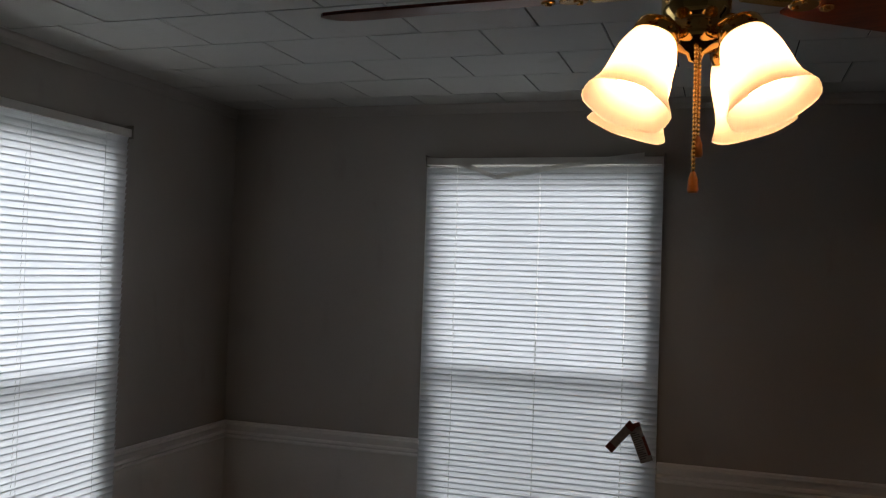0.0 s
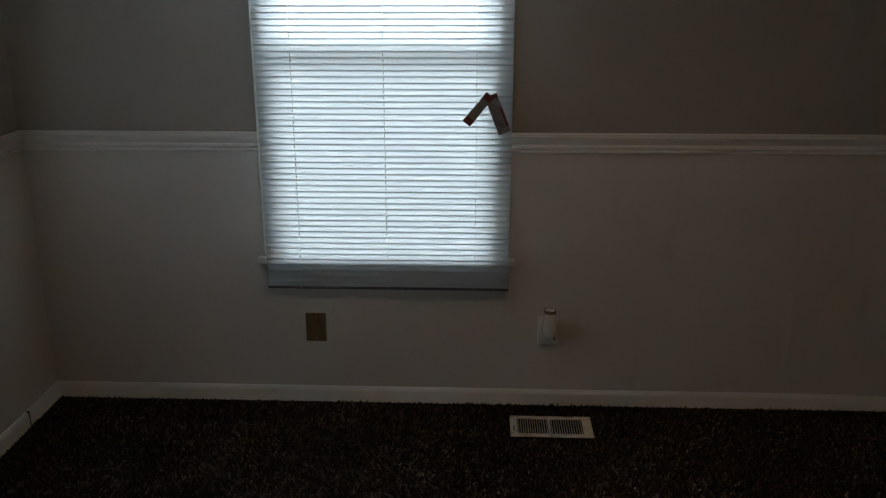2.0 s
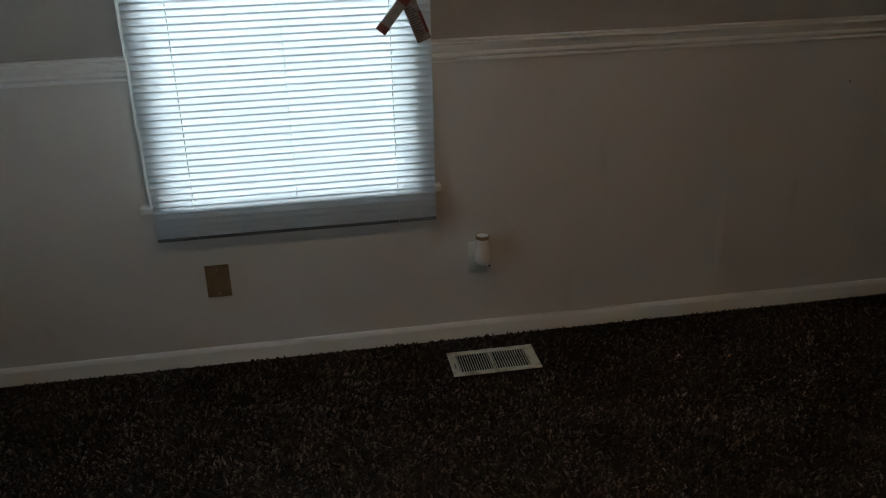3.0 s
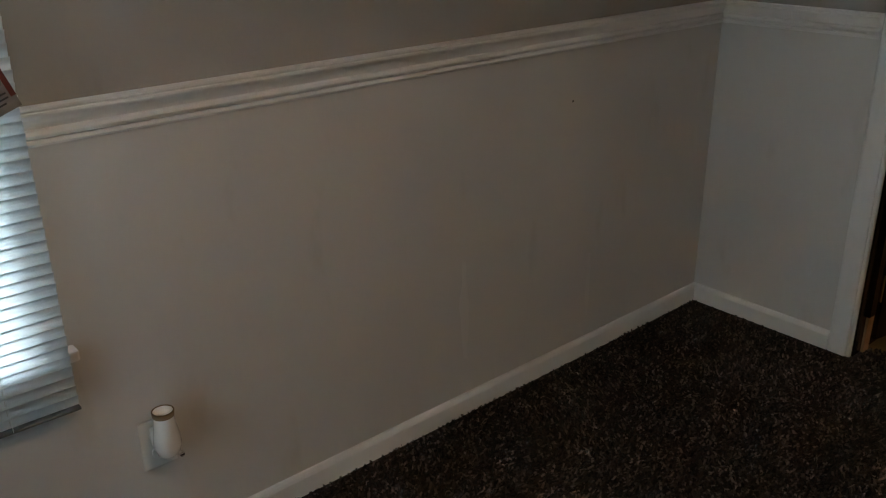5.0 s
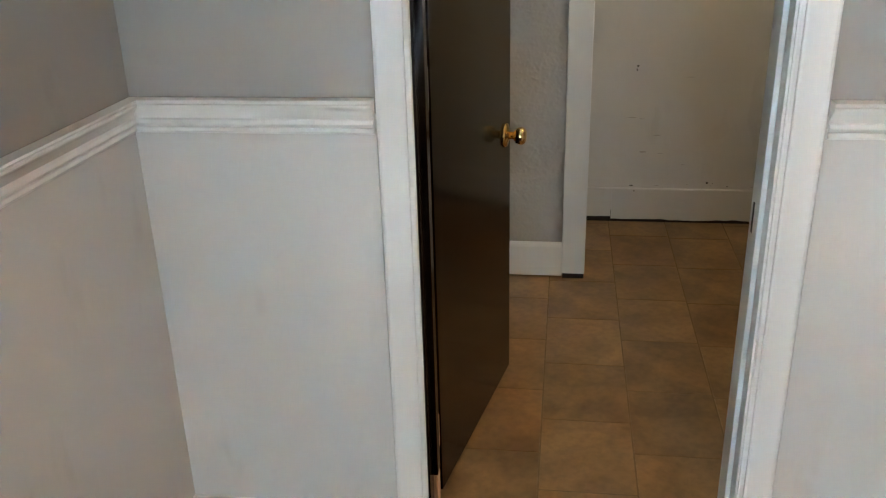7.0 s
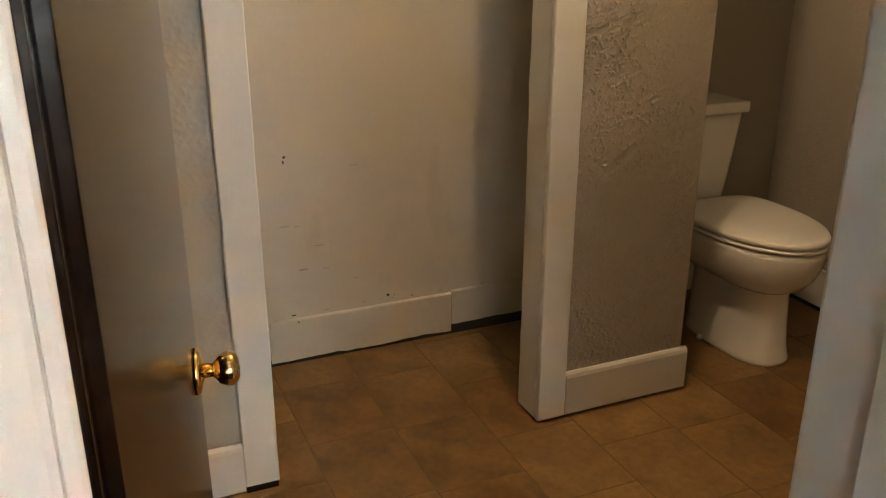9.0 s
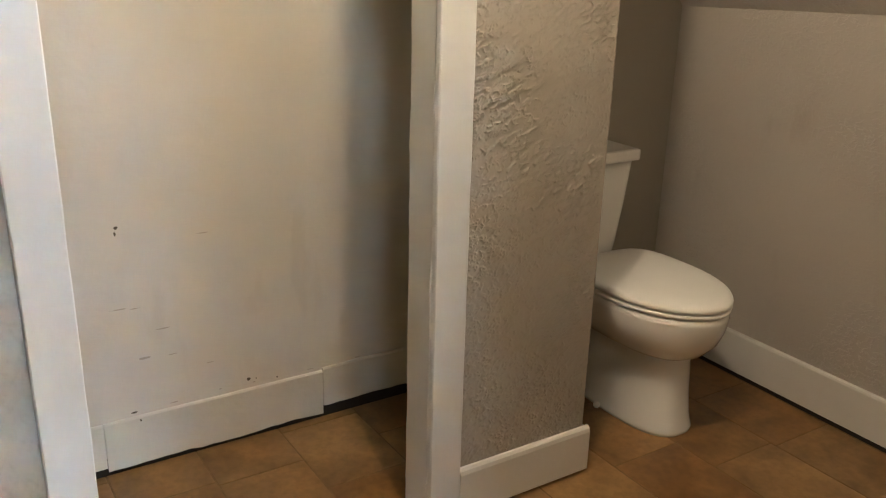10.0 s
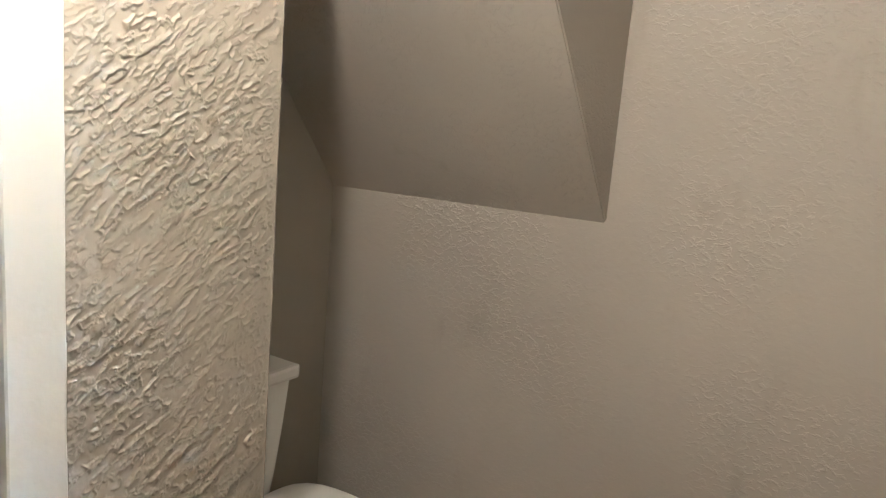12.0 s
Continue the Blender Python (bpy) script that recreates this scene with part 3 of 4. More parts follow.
for lo, hi, n in ((RX0 + 0.026, XM - 0.005, 13), (XM + 0.005, RX1 - 0.034, 13)):
    for i in range(n):
        x = lo + (hi - lo) * (i + 0.5) / n
        if fin is None:
            bm = bmesh.new()
            box(bm, -0.0009, 0.0009, RY0 + 0.0185 - 3.48, RY1 - 0.0185 - 3.48, -0.0022, 0.0022)
            f = part("fin", bm, M_REG, reg)
            fin = f.data
        else:
            f = new("fin", fin)
            f.parent = reg
        f.matrix_basis = pose(x, 3.48, RZ + 0.001, 0, 0, 0)
bm = bmesh.new()
box(bm, RX0 + 0.010, RX0 + 0.016, 3.455, 3.475, RZ + 0.005, RZ + 0.013, 0.001)
part("damper_lever", bm, M_STEEL, reg)

# nail hole in the lower panel
bm = bmesh.new()
lathe(bm, [(0.003, 0), (0.003, 0.0006)], 9, pose(1.896, YN - LP, 0.818, 90))
tagged(part("nail_hole", bm, M_INK), "small dark nail hole in the wall panel", "nail hole")

# ---- ceiling fan with a four-light kit ----
FX, FY, KIT = 0.642, 2.025, 0.058  # the kit hangs below the flush motor
fan = tagged(new("ceiling_fan"), "brass ceiling fan with reddish wood blades and four lit frosted shades", "ceiling fan")
fan.location = (FX, FY, 0)


def turned(name, prof, material, parent, m=None, n=32, label="", cap=False):
    bm = bmesh.new()
    lathe(bm, prof, n, m, cap)
    return part(name, bm, material, parent, label, True)


turned("canopy", [(0.0, 2.30), (0.075, 2.30), (0.078, 2.285), (0.06, 2.265), (0.045, 2.26), (0.0, 2.26)], M_BRASS, fan)
turned("motor_housing", [(0.0, 2.262), (0.08, 2.26), (0.105, 2.252), (0.112, 2.235), (0.112, 2.195), (0.10, 2.176), (0.07, 2.164), (0.0, 2.162)], M_BRASS, fan, label="polished brass motor housing")
turned("switch_housing", [(0.0, 2.106), (0.05, 2.105), (0.056, 2.093), (0.056, 2.050), (0.048, 2.035), (0.042, 2.029), (0.05, 2.020), (0.05, 2.005), (0.036, 1.989), (0.014, 1.981), (0.010, 1.970), (0.0, 1.966)], M_BRASS, fan, pose(0, 0, KIT))


def blade(angle):
    b = pose(0, 0, 2.108 + 0.042, 0, 0, angle)
    bm = bmesh.new()
    out = [(0.19, 0.045), (0.24, 0.056), (0.45, 0.064), (0.62, 0.066), (0.665, 0.058), (0.682, 0.035), (0.685, 0)]
    ring = [(x, y) for x, y in out] + [(x, -y) for x, y in out[-2::-1]]
    top, bot = ([bm.verts.new((x, y, z)) for x, y in ring] for z in (0.003, -0.003))
    bm.faces.new(top)
    bm.faces.new(bot[::-1])
    for i in range(len(ring)):
        bm.faces.new((top[i], bot[i], bot[(i + 1) % len(ring)], top[(i + 1) % len(ring)]))
    bmesh.ops.transform(bm, matrix=b @ pose(0, 0, 0, -11), verts=bm.verts)
    bl = part("blade", bm, M_BLADE, fan, "reddish-brown wood blade")
    bm = bmesh.new()
    box(bm, 0.085, 0.175, -0.012, 0.012, -0.011, -0.004, 0.003)
    lathe(bm, [(0.024, -0.0085), (0.026, -0.006), (0.024, -0.0035)], 20, pose(0.205, 0, 0))
    lathe(bm, [(0.012, -0.0085), (0.013, -0.006), (0.012, -0.0035)], 16, pose(0.25, 0, 0))
    for x, y in ((0.197, 0.013), (0.197, -0.013), (0.25, 0)):
        lathe(bm, [(0.006, -0.012), (0.006, -0.0085)], 10, pose(x, y, 0))
    bmesh.ops.transform(bm, matrix=b @ pose(0, 0, 0, -8), verts=bm.verts)
    part("blade_iron", bm, M_BRASS, bl, "ornate brass blade iron")


for k in range(5):
    blade(33 + 72 * k)


def shade(angle):
    """One curved brass arm with its socket, bell shade and lit bulb."""
    m = pose(0, 0, KIT, 0, 0, angle)
    bm = bmesh.new()
    path = [(0.045, 2.018), (0.066, 2.028), (0.082, 2.024), (0.088, 2.012)]
    prev = None
    for i, (r, z) in enumerate(path):
        ringv = [bm.verts.new(m @ Vector((r + 0.006 * math.cos(a) * (0.4 if i in (1, 2) else 1), 0.006 * math.sin(a), z + 0.006 * math.cos(a)))) for a in [j * math.pi / 4 for j in range(8)]]
        if prev:
            for j in range(8):
                bm.faces.new((prev[j], prev[(j + 1) % 8], ringv[(j + 1) % 8], ringv[j]))
        prev = ringv
    a = part("arm", bm, M_BRASS, fan, smooth=True)
    t = m @ pose(0.084, 0, 2.012) @ pose(0, 0, 0, 0, 180 - 27, 0) @ Matrix.Scale(1.06, 4)
    turned("socket_cup", [(0.0, -0.006), (0.022, -0.005), (0.033, 0.004), (0.036, 0.022), (0.033, 0.026), (0.0, 0.018)], M_BRASS, a, t, 24)
    bm = bmesh.new()
    prof = [(0.028, 0.008), (0.031, 0.018), (0.039, 0.034), (0.045, 0.054), (0.048, 0.078), (0.050, 0.100), (0.054, 0.118), (0.061, 0.132), (0.066, 0.141), (0.0675, 0.145)]
    nseg = 56
    rings = []
    for i, (r, z) in enumerate(prof):
        f = max(0.0, (z - 0.095) / 0.05)
        rings.append([bm.verts.new(t @ Vector(((r * (1 + 0.022 * f * math.cos(6 * q) + 0.006 * math.cos(28 * q) * min(1, z / 0.05))) * math.cos(q),
                                               (r * (1 + 0.022 * f * math.cos(6 * q) + 0.006 * math.cos(28 * q) * min(1, z / 0.05))) * math.sin(q), z))) for q in [2 * math.pi * j / nseg for j in range(nseg)]])
    for r0, r1 in zip(rings, rings[1:]):
        for j in range(nseg):
            bm.faces.new((r0[j], r0[(j + 1) % nseg], r1[(j + 1) % nseg], r1[j]))
    bmesh.ops.solidify(bm, geom=bm.faces[:], thickness=0.0022)
    part("glass_shade", bm, M_SHADE, a, "lit frosted glass bell shade with fluted rim", True)
    turned("bulb", [(0.0, 0.022), (0.012, 0.024), (0.014, 0.048), (0.023, 0.074), (0.029, 0.096), (0.024, 0.115), (0.010, 0.124), (0.0, 0.125)], M_BULB, a, t, 20, "glowing bulb")


for k in range(4):
    shade(-129 + 90 * k)

for x, y, z0, nm in ((0.003, -0.030, 1.808, "long"), (0.008, -0.022, 1.866, "short")):
    bm = bmesh.new()
    z = 2.02 + KIT
    while z > z0 + 0.03:
        bmesh.ops.create_icosphere(bm, subdivisions=1, radius=0.0043, matrix=Matrix.Translation((x, y, z)))
        z -= 0.0070
    ch = part("pull_chain", bm, M_BRASS, fan, "brass bead pull chain", True)
    turned("pull_tip", [(0.0, z0 + 0.034), (0.004, z0 + 0.034), (0.0075, z0 + 0.022), (0.009, z0 + 0.004), (0.007, z0), (0.0, z0)], M_PULL, ch, pose(x, y, 0), 16, "small wooden pull")

# ---- doorway and door ----
jamb = tagged(new("door_frame"), "white painted door frame and casing with worn edges", "door frame", kind="structure")
bm = bmesh.new()
box(bm, XE + 0.001, XB + 0.004, DY1, DY1 + 0.019, 0.0, DZ + 0.019, 0.0015)
part("hinge_jamb", bm, M_DOOR, jamb, "dark stained hinge jamb")
bm = bmesh.new()
box(bm, XE - 0.004, XB + 0.004, DY0 - 0.019, DY0, 0.0, DZ + 0.019, 0.0015)
part("strike_jamb", bm, M_WHITE, jamb)
bm = bmesh.new()
box(bm, XE - 0.004, XB + 0.004, DY0, DY1, DZ, DZ + 0.019, 0.0015)
part("head_jamb", bm, M_WHITE, jamb)
bm = bmesh.new()
box(bm, 2.628, 2.668, DY0 + 0.0, DY0 + 0.011, 0, DZ, 0.002)
part("door_stop", bm, M_WHITE, jamb)
bm = bmesh.new()
box(bm, 2.640, 2.676, DY1 - 0.011, DY1, 0.12, DZ, 0.002)
part("door_stop", bm, M_DOOR, jamb)
bm = bmesh.new()
box(bm, 2.640, 2.676, DY1 - 0.010, DY1, 0, 0.118, 0.002)
part("door_stop_stub", bm, M_RAW, jamb, "bare wood patch at the foot of the stop")
FLAT = [(0, 0.005), (0.011, 0.005), (0.013, 0.008), (0.013, 0.0150), (0.0105, 0.0160), (0.0155, 0.0172), (0.0170, 0.022), (0.0175, 0.068), (0.015, 0.0735), (0.012, CASING + 0.004), (0, CASING + 0.004)]


def casing_leg(x, sx, y, sy, name):
    """Upright casing: profile depth along sx from the wall face, width along sy from the opening edge."""
    bm = bmesh.new()
    lo = [bm.verts.new((x + sx * d, y + sy * w, 0)) for d, w in FLAT]
    hi = [bm.verts.new((x + sx * d, y + sy * w, DZ + w)) for d, w in FLAT]
    n = len(FLAT)
    for i in range(n):
        bm.faces.new((lo[i], lo[(i + 1) % n], hi[(i + 1) % n], hi[i]))
    bm.faces.new(lo[::-1])
    bm.faces.new(hi)
    part(name, bm, M_WHITE, jamb)


casing_leg(XE, -1, DY1, 1, "casing")
casing_leg(XE, -1, DY0, -1, "casing")
casing_leg(XB, 1, DY1, 1, "casing")
casing_leg(XB, 1, DY0, -1, "casing")
for x, s in ((XE, -1), (XB, 1)):
    bm = bmesh.new()
    box(bm, x, x + s * 0.017, DY0 - 0.004, DY1 + 0.004, DZ + 0.007, DZ + 0.074, 0.003)
    part("head_casing", bm, M_WHITE, jamb)
bm = bmesh.new()
box(bm, 2.680, 2.722, DY0 - 0.001, DY0 + 0.0022, 0.725, 0.790, 0.001)
sp = part("strike_plate", bm, M_DARKMETAL, jamb, "dark metal strike plate")
# no hole is cut: a raised near-black block paints its shade
bm = bmesh.new()
box(bm, 2.690, 2.710, DY0 + 0.0022, DY0 + 0.0032, 0.742, 0.773)
part("latch_hole_shade", bm, M_STOP, sp)

HINGE = Vector((2.724, 3.092, 0))
ANGLE = math.degrees(math.atan2(2.970 - HINGE.y, 3.348 - HINGE.x))
door = tagged(new("door"), "dark brown stained flush wooden door, standing open", "door")
door.matrix_world = pose(HINGE.x, HINGE.y, 0, 0, 0, ANGLE)
DL = 0.645
bm = bmesh.new()
box(bm, 0.0, DL, 0.0, 0.035, 0.014, 2.005, 0.0015)
part("door_slab", bm, M_DOOR, door)
KX, KZ = DL - 0.055, 0.768
for sy, y0, nm in ((-1, 0.0, "knob"), (1, 0.035, "knob")):
    t = pose(KX, y0, KZ, 90 if sy < 0 else -90)
    rose = turned("rosette", [(0.0, 0.0), (0.033, 0.0), (0.034, 0.003), (0.031, 0.007), (0.020, 0.009), (0.013, 0.012), (0.0, 0.012)], M_BRASS, door, t, 32, "brass rosette")
    turned(nm, [(0.0, 0.010), (0.011, 0.010), (0.010, 0.024), (0.014, 0.028), (0.021, 0.033), (0.0245, 0.042), (0.0245, 0.050), (0.021, 0.056), (0.014, 0.060), (0.0, 0.061)], M_BRASS, rose, t, 32, "round brass door knob")
bm = bmesh.new()
box(bm, DL - 0.001, DL + 0.0015, 0.006, 0.029, KZ - 0.028, KZ + 0.028, 0.0005)
part("latch_plate", bm, M_BRASS, door)
for z in (0.19, 1.02, 1.80):
    bm = bmesh.new()
    lathe(bm, [(0.006, z - 0.045), (0.006, z + 0.045)], 12, pose(-0.004, 0.040, 0))
    box(bm, -0.0025, -0.0005, 0.004, 0.036, z - 0.045, z + 0.045)
    part("hinge", bm, M_RAW if z < 0.5 else M_STEEL, door, "brown hinge leaf")

# ---- bathroom trim ----
SQUARE = [(0, 0), (0.015, 0), (0.015, 0.118), (0.012, 0.128), (0.006, 0.134), (0, 0.135)]
TALL = [(0, 0.012), (0.016, 0.012), (0.016, 0.146), (0.013, 0.152), (0, 0.153)]
moulding("baseboard_bathroom_south", TALL, [((XB, YB, 0), (XT, YB, 0), S, 0, 0)], M_OLDWHITE, "white painted baseboard with a dark gap below", "baseboard")
# set-back near-black strip, gap shade painted under the south baseboard
bm = bmesh.new()
box(bm, XB, XT, YB, YB + 0.006, -0.009, 0.012)
tagged(part("baseboard_gap_shade_south", bm, M_STOP), "dark strip for the shade in the gap under the baseboard", "gap", kind="structure")
moulding("baseboard_partition", SQUARE, [((XP, PY0 - 0.016, 0.003), (XP, PY1 - 0.09, 0.003), E, 0, 0), ((XP + 0.001, PY0, 0.003), (XT, PY0, 0.003), N, 0, 0)], M_OLDWHITE, "white painted baseboard round the partition end", "baseboard")
moulding("baseboard_closet_front", SQUARE, [((XP, PY2 + 0.087, 0.003), (XP, YN, 0.003), E, 0, 0)], M_OLDWHITE, "white painted baseboard", "baseboard")
moulding("baseboard_bathroom_west", TALL, [((XB, YB, 0), (XB, DY0 - 0.08, 0), W, 0, 0), ((XB, DY1 + 0.08, 0), (XB, YN, 0), W, 0, 0)], M_OLDWHITE, "white painted baseboard", "baseboard")
moulding("baseboard_toilet_back", TALL, [((XT, YB, 0), (XT, PY0, 0), E, 0, 0)], M_OLDWHITE, "white painted baseboard behind the toilet", "baseboard")

# cased closet opening: flat boards with lumpy paint
opening = tagged(new("closet_opening"), "white painted cased closet opening, paint chipped at the edges", "door frame", kind="structure")


def worn_board(name, x0, x1, y0, y1, z0, z1, parent, seed, lump=0.0012, label=""):
    """An old painted board: edges softened and nicked along its length."""
    bm = bmesh.new()
    n = 70
    c = 0.0025
    ring = [(x0 + c, y0), (x1 - c, y0), (x1, y0 + c), (x1, y1 - c), (x1 - c, y1), (x0 + c, y1), (x0, y1 - c), (x0, y0 + c)]
    rings = []
    for i in range(n + 1):
        z = z0 + (z1 - z0) * i / n
        row = []
        for k, (x, y) in enumerate(ring):
            v = noise.noise(Vector((k * 3.1 + seed, z * 9, 0))) * lump + noise.noise(Vector((k * 5.7, z * 38, seed))) * lump * 0.6
            w = noise.noise(Vector((k * 2.3, z * 11, seed + 5))) * lump
            row.append(bm.verts.new((x + v, y + w, z)))
        rings.append(row)
    m = len(ring)
    for a, b in zip(rings, rings[1:]):
        for k in range(m):
            bm.faces.new((a[k], a[(k + 1) % m], b[(k + 1) % m], b[k]))
    bm.faces.new(rings[0][::-1])
    bm.faces.new(rings[-1])
    return part(name, bm, M_OLDWHITE, parent, label)


worn_board("casing", XP - 0.015, XP + 0.004, PY1 - 0.089, PY1, 0.002, 2.12, opening, 1)
worn_board("side_jamb", XP + 0.006, XPB + 0.006, PY1 - 0.019, PY1 - 0.001, 0.002, 2.03, opening, 2, 0.002, "lumpy repainted side jamb")
worn_board("casing", XP - 0.015, XP + 0.004, PY2, PY2 + 0.087, 0.014, 2.12, opening, 3)
worn_board("side_jamb", XP + 0.006, XPB + 0.006, PY2 + 0.001, PY2 + 0.019, 0.014, 2.03, opening, 4, 0.002)
worn_board("head_casing", XP - 0.014, XP + 0.004, PY1 + 0.001, PY2 - 0.001, 2.03, 2.12, opening, 6)
# near-black block, its colour supplies the shade below the raised casing
bm = bmesh.new()
box(bm, XP - 0.010, XP + 0.008, PY2 + 0.003, PY2 + 0.084, -0.009, 0.013)
part("gap", bm, M_STOP, opening, "dark block for the shade in the gap under the casing")


# ---- trowelled wall texture in relief ----
def vnoise(p, q, seed):
    """Smooth value noise on arrays."""
    i, j = np.floor(p).astype(int), np.floor(q).astype(int)
    u, v = p - i, q - j
    u, v = u * u * (3 - 2 * u), v * v * (3 - 2 * v)

    def h(a, b):
        k = (a * 374761393 + b * 668265263 + seed * 144269) & 0x7FFFFFFF
        k = ((k ^ (k >> 13)) * 1274126177) & 0x7FFFFFFF
        return ((k ^ (k >> 16)) & 0xFFFF) / 32767.5 - 1

    return (h(i, j) * (1 - u) + h(i + 1, j) * u) * (1 - v) + (h(i, j + 1) * (1 - u) + h(i + 1, j + 1) * u) * v


def relief(s, z, seed, depth):
    """Short ragged ridges left by a trowel, slanting up to one side, in patches."""
    wx, wz = 0.0022 * vnoise(s * 110, z * 110, seed + 3) + 0.010 * vnoise(s * 7, z * 7, seed + 9), 0.0022 * vnoise(s * 130, z * 130, seed + 4) + 0.014 * vnoise(s * 5, z * 5, seed + 5)
    h = np.zeros_like(s)
    for k, (a, fp, fq, thin, amp) in enumerate(((-0.52, 48, 150, 3.3, 1.0), (-0.64, 54, 172, 3.3, 0.85), (-0.40, 60, 165, 3.3, 0.8))):
        p = (s + wx) * math.cos(a) + (z + wz) * math.sin(a)
        q = -(s + wx) * math.sin(a) + (z + wz) * math.cos(a)
        ridge = np.clip(1 - np.abs(vnoise(p * fp, q * fq, seed + 20 * k)) * thin, 0, 1)
        cut = np.clip(3.0 * vnoise(p * 56 + 7 * k, q * 90, seed + 6 + 11 * k) + 0.3, 0, 1)
        h = np.maximum(h, amp * ridge * cut)
    patch = np.clip(0.9 + 0.55 * vnoise(s * 8, z * 8, seed + 2), 0.4, 1)
    grit = 0.12 * vnoise(s * 120, z * 120, seed + 13)
    return depth * (h * patch + grit + 0.3 * vnoise(s * 6, z * 6, seed + 7))


def relief_sheet(name, s0, s1, z0, z1, step, place, seed, depth, material, label):
    ns, nz = int((s1 - s0) / step), int((z1 - z0) / step)
    S2, Z2 = np.meshgrid(np.linspace(s0, s1, ns + 1), np.linspace(z0, z1, nz + 1))
    D = relief(S2, Z2, seed, depth)
    edge = np.minimum(np.minimum((S2 - s0), (s1 - S2)) / 0.01, 1)
    D = D * np.clip(edge, 0.15, 1)
    co = place(S2.ravel(), Z2.ravel(), D.ravel())
    k = np.arange((ns + 1) * (nz + 1)).reshape(nz + 1, ns + 1)
    f = np.stack([k[:-1, :-1], k[:-1, 1:], k[1:, 1:], k[1:, :-1]], -1).reshape(-1, 4)
    me = bpy.data.meshes.new(name)
    me.from_pydata(co.tolist(), [], f.tolist())
    for pl in me.polygons:
        pl.use_smooth = True
    me.materials.append(material)
    ob = new(name, me)
    return tagged(ob, label, "wall", kind="structure")


relief_sheet("wall_partition_face", PY0, PY1 - 0.088, 0.0, ZC, 0.0016, lambda s, z, d: np.stack([np.full_like(s, XP + 0.0025) - d, s, z], 1), 3, 0.0043, M_TEX, "tan wall with heavy trowelled plaster texture")
relief_sheet("wall_closet_north_face", PY2 + 0.086, 3.30, 0.0, 1.7, 0.0036, lambda s, z, d: np.stack([np.full_like(s, XP + 0.0025) - d, s, z], 1), 8, 0.0025, M_TEX, "greige wall with trowelled plaster texture")
relief_sheet("wall_partition_side", XP + 0.002, XPB + 0.3, 0.0, 1.7, 0.006, lambda s, z, d: np.stack([s, np.full_like(s, PY0 - 0.001) - d * 0.6, z], 1), 12, 0.0028, M_TEX, "tan wall with trowelled plaster texture beside the toilet")

# sloped soffit under the stairs, against the south wall
bm = bmesh.new()
XS = 3.825
pr = [(YB, 1.237), (1.447, ZC), (YB, ZC)]
a = [bm.verts.new((XS, y, z)) for y, z in pr]
b = [bm.verts.new((XT, y, z - (0.03 if i == 0 else 0))) for i, (y, z) in enumerate(pr)]
bm.faces.new(a)
bm.faces.new(b[::-1])
for i in range(3):
    bm.faces.new((a[i], b[i], b[(i + 1) % 3], a[(i + 1) % 3]))
bmesh.ops.bevel(bm, geom=[e for e in bm.edges if all(abs(v.co.x - XS) < 1e-4 for v in e.verts) and any(v.co.z < 1.3 for v in e.verts) and any(v.co.y > 1 for v in e.verts)], offset=0.004, segments=2, affect="EDGES")
tagged(part("stair_soffit", bm, M_BATH_ROUGH), "tan plastered sloping soffit above the toilet", "soffit", kind="structure")

# ---- old board, gap and chips on the closet wall ----
board = tagged(new("baseboard_closet_back"), "old cream baseboard, warped off the floor, paint chipped", "baseboard", kind="structure")


def warped_board(y0, y1, lift, top, seed):
    bm = bmesh.new()
    n = 40
    rows = []
    for i in range(n + 1):
        y = y0 + (y1 - y0) * i / n
        b = lift + 0.006 * noise.noise(Vector((y * 6, seed, 0))) + 0.004 * noise.noise(Vector((y * 25, seed, 3)))
        t = top + 0.002 * noise.noise(Vector((y * 9, seed, 7)))
        x = XC - 0.011 + 0.002 * noise.noise(Vector((y * 8, seed, 9)))
        rows.append([bm.verts.new(p) for p in ((XC, y, b), (x, y, b), (x, y, t - 0.004), (x + 0.004, y, t), (XC, y, t))])
    for r0, r1 in zip(rows, rows[1:]):
        for k in range(5):
            bm.faces.new((r0[k], r0[(k + 1) % 5], r1[(k + 1) % 5], r1[k]))
    bm.faces.new(rows[0][::-1])
    bm.faces.new(rows[-1])
    part("board", bm, M_CREAM, board, smooth=False)


warped_board(1.962, 2.60, 0.006, 0.150, 2)
warped_board(1.605, 1.960, 0.032, 0.158, 5)
warped_board(2.602, 3.5, 0.016, 0.150, 8)
# near-black strip behind the boards paints the shade in the gap below them
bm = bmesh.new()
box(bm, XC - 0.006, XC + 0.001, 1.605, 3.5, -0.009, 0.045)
part("gap", bm, M_STOP, board, "black strip for the shade in the gap under the board")


def chip(y, z, w, h, seed, x):
    """A ragged dark chip in the paint."""
    rnd = random.Random(seed)
    bm = bmesh.new()
    n = 11
    ring = [(w / 2 * math.cos(2 * math.pi * i / n) * rnd.uniform(0.5, 1.1), h / 2 * math.sin(2 * math.pi * i / n) * rnd.uniform(0.5, 1.1)) for i in range(n)]
    f = [bm.verts.new((x, y + a, z + b)) for a, b in ring]
    g = [bm.verts.new((x + 0.003, y + a, z + b)) for a, b in ring]
    bm.faces.new(f)
    for i in range(n):
        bm.faces.new((f[i], f[(i + 1) % n], g[(i + 1) % n], g[i]))
    tagged(part("paint_chip", bm, M_CHIP if w < 0.028 and h >= 0.005 else M_SCRATCH), "dark chip in the cream paint of the closet wall", "paint chip", "paint chips")


